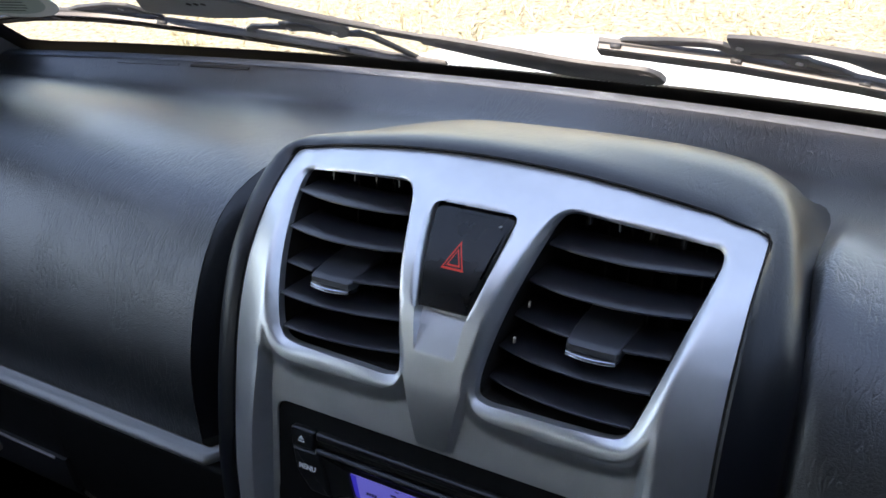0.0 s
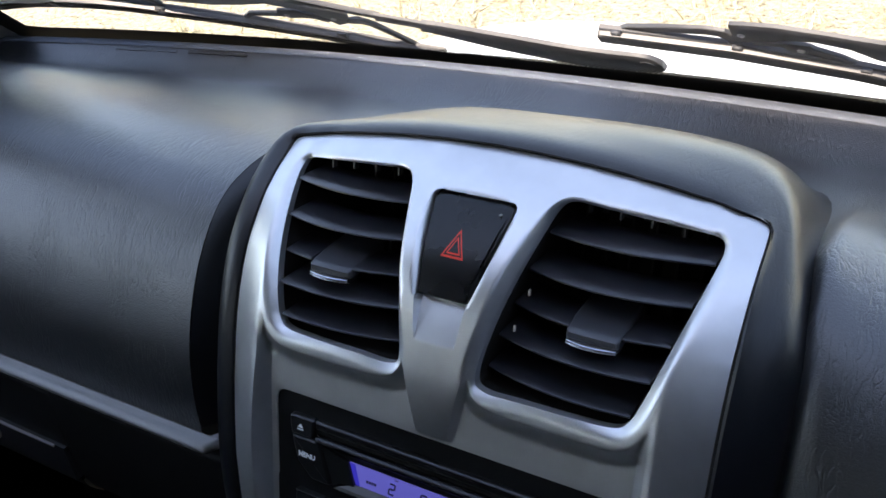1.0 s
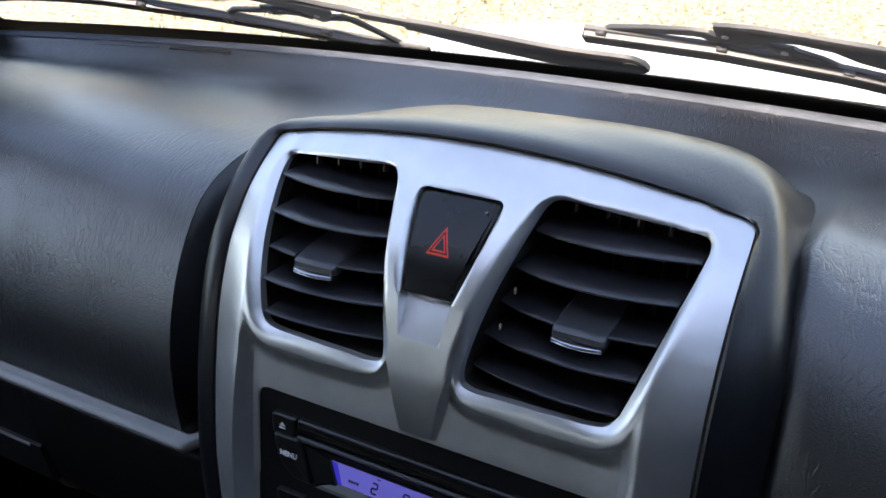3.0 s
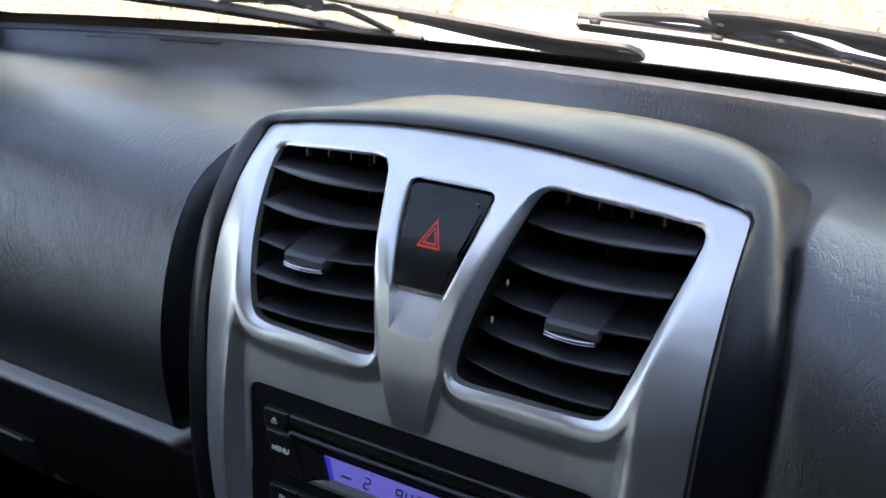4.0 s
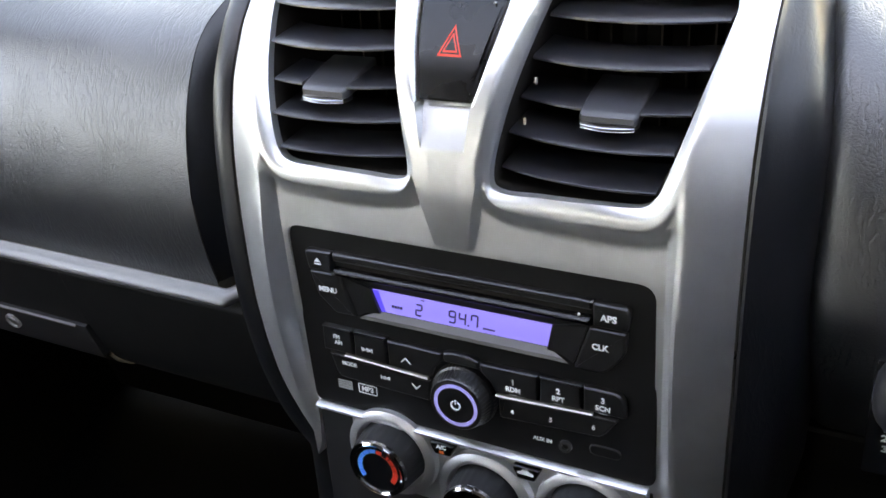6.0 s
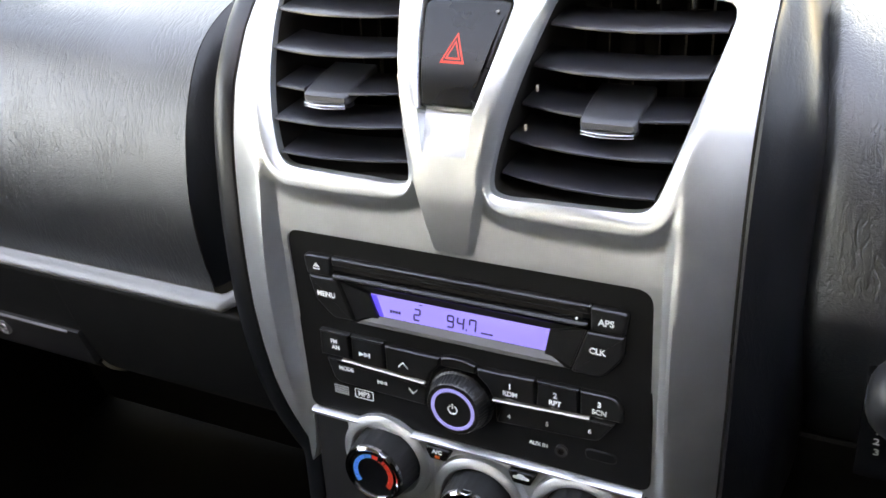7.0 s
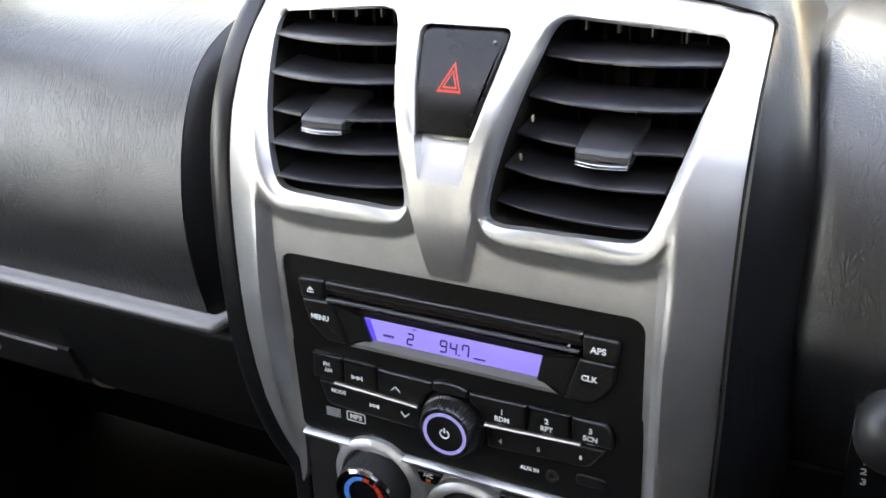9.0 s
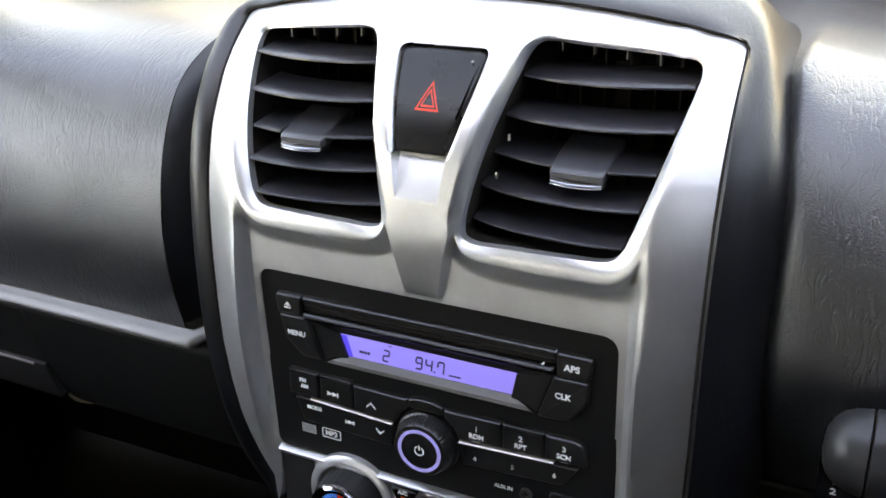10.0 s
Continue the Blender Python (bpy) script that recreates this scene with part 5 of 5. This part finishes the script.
for x, s in ((-0.2977, 0.0342), (-0.3417, 0.0385), (-0.4924, 0.0728)):
    part("rivet", loops(bmesh.new(), [[on_glass(x + r * math.cos(2 * math.pi * k / 18), s + r * math.sin(2 * math.pi * k / 18), h) for k in range(18)] for r, h in ((0.0026, 0.0265), (0.0026, 0.0254), (0.0017, 0.0252), (0.0015, 0.0262))]), ZINC, left, axes=CAR)
for x, s in ((-0.4059, 0.0893), (-0.3985, 0.0898), (-0.3905, 0.0904)):
    part("hole", disc_on_glass(x, s, 0.0028, 0.0262, 0.0254), CAVITY, hoop, axes=CAR)

right = thing("windscreen_wiper", CAR, on_glass(0.30, -0.02, 0.0), "parked black wiper whose blade ends mid-screen", "wiper", "windscreen wipers")
LINE = [(-0.0489, 0.0640), (0.0479, 0.0575), (0.1307, 0.0420), (0.1437, 0.0380), (0.2400, 0.0080)]
blade_r = part("blade", bar_on_glass(shifted(LINE, -0.004, -0.0125), [0.0070, 0.0085, 0.0080, 0.0080, 0.0080], 0.005, 0.021), RUBBER, right, "long rubber wiper blade", axes=CAR)
part("holder", bar_on_glass(shifted(LINE, -0.0010, -0.0040), 0.0068, 0.004, 0.0240), WIPER, blade_r, axes=CAR)
part("spine_strip", bar_on_glass(shifted(LINE, 0.0, -0.0004), 0.0011, 0.005, 0.0205), STEEL, blade_r, "grey steel strip", axes=CAR)
part("spine_strip", bar_on_glass(shifted(LINE, -0.001, -0.0040), 0.0008, 0.005, 0.0207), STEEL, blade_r, "grey steel strip", axes=CAR)
part("bridge", bar_on_glass([(-0.0356, 0.0597), (-0.0280, 0.0664), (0.0028, 0.0720), (0.0300, 0.0755), (0.0400, 0.0740), (0.0490, 0.0640)], [0.0030, 0.0036, 0.0050, 0.0058, 0.0062, 0.0060], 0.003, 0.026), WIPER, right, "thin black blade bridge", axes=CAR)
part("arm", bar_on_glass([(0.0480, 0.0770), (0.0500, 0.0770), (0.0600, 0.0780), (0.0680, 0.0800), (0.0780, 0.0845), (0.1020, 0.0845), (0.1250, 0.0790), (0.1440, 0.0700), (0.2000, 0.0450), (0.3000, -0.0100)], [0.0150, 0.0160, 0.0165, 0.0155, 0.0115, 0.0078, 0.0095, 0.0165, 0.0185, 0.0185], 0.0035, 0.026), WIPER, right, "broad black arm", axes=CAR)
part("bridge", bar_on_glass([(0.0600, 0.0640), (0.0800, 0.0660), (0.0860, 0.0615), (0.0960, 0.0600), (0.0975, 0.0595), (0.1132, 0.0510), (0.1298, 0.0365)], [0.0040, 0.0042, 0.0080, 0.0085, 0.0055, 0.0045, 0.0030], 0.003, 0.0255), WIPER, right, "thin black blade bridge", axes=CAR)
for x, s in ((-0.0365, 0.0620), (0.0490, 0.0560), (0.1310, 0.0390)):
    part("clip", bar_on_glass([(x - 0.0035, s + 0.001), (x + 0.0035, s)], 0.0052, 0.003, 0.0212), WIPER, right, axes=CAR)
for x, s, h in ((0.0542, 0.0769, 0.0258), (0.0911, 0.0600, 0.0253)):
    part("rivet", loops(bmesh.new(), [[on_glass(x + r * math.cos(2 * math.pi * k / 18), s + r * math.sin(2 * math.pi * k / 18), h + d) for k in range(18)] for r, d in ((0.0026, 0.001), (0.0026, -0.0006), (0.0017, -0.0008), (0.0015, 0.0002))]), ZINC, right, axes=CAR)

# ---- bonnet and cowl outside ----
bm = bmesh.new()
rows = []
for y in np.linspace(0.587, 1.16, 26):
    row = []
    for x in np.linspace(-0.70, 0.70, 35):
        z = 0.045 - 0.42 * (y - 0.45) ** 2 - 1.1 * max(abs(x) - 0.28, 0) ** 2 - 3.0 * max(y - 1.0, 0) ** 2 * 4
        row.append((x, y - 0.15 * x * x, z))
    rows.append(row)
loops(bm, rows, close_last=False, cyclic=False)
for k, flip in ((0, -1), (-1, 1)):
    side = [row[k] for row in rows]
    loops(bm, [side, [(x + flip * 0.02, y, z - 0.10) for x, y, z in side], [(x + flip * 0.03, y, -0.75) for x, y, z in side]], close_last=False, cyclic=False)
loops(bm, [rows[-1], [(x, y + 0.03, z - 0.10) for x, y, z in rows[-1]], [(x, y + 0.05, -0.75) for x, y, z in rows[-1]]], close_last=False, cyclic=False)
bmesh.ops.remove_doubles(bm, verts=bm.verts[:], dist=0.0001)
bonnet = single("car_bonnet", bm, WHITE_PAINT, "white painted car bonnet in full sun", "car bonnet", kind="")
bm = bmesh.new()
loops(bm, [[(x, 0.385 - 0.18 * x * x, 0.075), (x, 0.585 - 0.15 * x * x, 0.031), (x, 0.60 - 0.15 * x * x, -0.05)] for x in np.linspace(-0.72, 0.72, 30)], close_last=False, cyclic=False)
single("trim_cowl", bm, DARK_PLASTIC, "black plastic cowl under the wipers", "cowl")

# ---- cabin shell: unseen walls, roof and openings added to shape the daylight ----
def shell(name, lo, hi, mat, label, category, bevel=0.004):
    return single(name, block(lo, hi, bevel), mat, label, category)


shell("ceiling", (-0.80, -2.20, 0.640), (0.80, -0.235, 0.700), LINER, "pale cloth roof lining", "ceiling")
shell("floor", (-0.74, -1.84, -0.56), (0.74, 0.42, -0.50), CLOTH, "dark cabin floor", "floor")
shell("wall_front", (-0.74, 0.395, -0.50), (0.74, 0.415, 0.070), CLOTH, "dark bulkhead behind the dash", "bulkhead")
# rear opening closed on the right to keep light off the driver's pad
bm = merged(block((-0.74, -1.84, -0.50), (0.74, -1.80, 0.36)), block((-0.74, -1.84, 0.60), (0.74, -1.80, 0.645)), block((-0.74, -1.84, 0.36), (-0.58, -1.80, 0.60)), block((-0.05, -1.84, 0.36), (0.74, -1.80, 0.60)))
single("wall_rear", bm, CLOTH, "unseen dark rear wall, its opening placed to shape the light", "cabin wall")
for side, word in ((-1, "west"), (1, "east")):
    x0, x1 = sorted((side * 0.722, side * 0.76))
    # sills and posts set by the reflections; the high east sill blocks light
    sill, post = (0.180, -0.80) if side < 0 else (0.490, -0.60)
    shell("wall_" + word, (x0, -1.80, -0.50), (x1, 0.26, sill), CLOTH, "unseen dark door panel, its height set to limit side light", "door")
    shell("trim_pillar_" + word, (x0, -1.80, sill), (x1, post, 0.645), PAD_GREY, "unseen grey door pillar that bounds the side light", "pillar")
    bm = bmesh.new()
    section = [(0.640, -0.004), (0.700, -0.005), (0.750, -0.002), (0.750, -0.045), (0.672, -0.045), (0.645, -0.024)]
    rings = [[on_glass(side * (x - INWARD(max(s, 0))), s, h) for x, h in section] for s in np.linspace(-0.08, 0.90, 40)]
    loops(bm, rings, close_first=True)
    single("trim_windscreen_" + word, bm, PAD_GREY, "grey-blue windscreen pillar trim", "pillar")

# ---- outside: dry grass to the horizon ----
bm = bmesh.new()
bmesh.ops.create_grid(bm, x_segments=1, y_segments=1, size=1500)
single("ground", bm, GRASS, "sunlit dry yellow grass", "grass", axes=Matrix.Identity(4), smooth=False)
rng = np.random.default_rng(4)
verts, faces = [], []
for k in range(2600):
    y = rng.uniform(2.6, 9.0)
    x = rng.uniform(-1.15, 0.28) * y
    hgt = rng.uniform(0.02, 0.09)
    for b in range(4):
        ang, w = rng.uniform(0, 6.28), rng.uniform(0.003, 0.008)
        dx, dy = math.cos(ang), math.sin(ang)
        ox, oy = x + rng.normal(0, 0.02), y + rng.normal(0, 0.02)
        tip = (ox + rng.normal(0, 0.04), oy + rng.normal(0, 0.04), hgt * rng.uniform(0.6, 1.2))
        n = len(verts)
        verts += [(ox - dx * w, oy - dy * w, 0), (ox + dx * w, oy + dy * w, 0), tip]
        faces.append((n, n + 1, n + 2))
me = bpy.data.meshes.new("grass_blades")
me.from_pydata(verts, [], faces)
me.materials.append(STRAW)
tagged(new("grass_blades", me), "scattered dry straw-coloured grass tufts", "grass", kind="stuff")
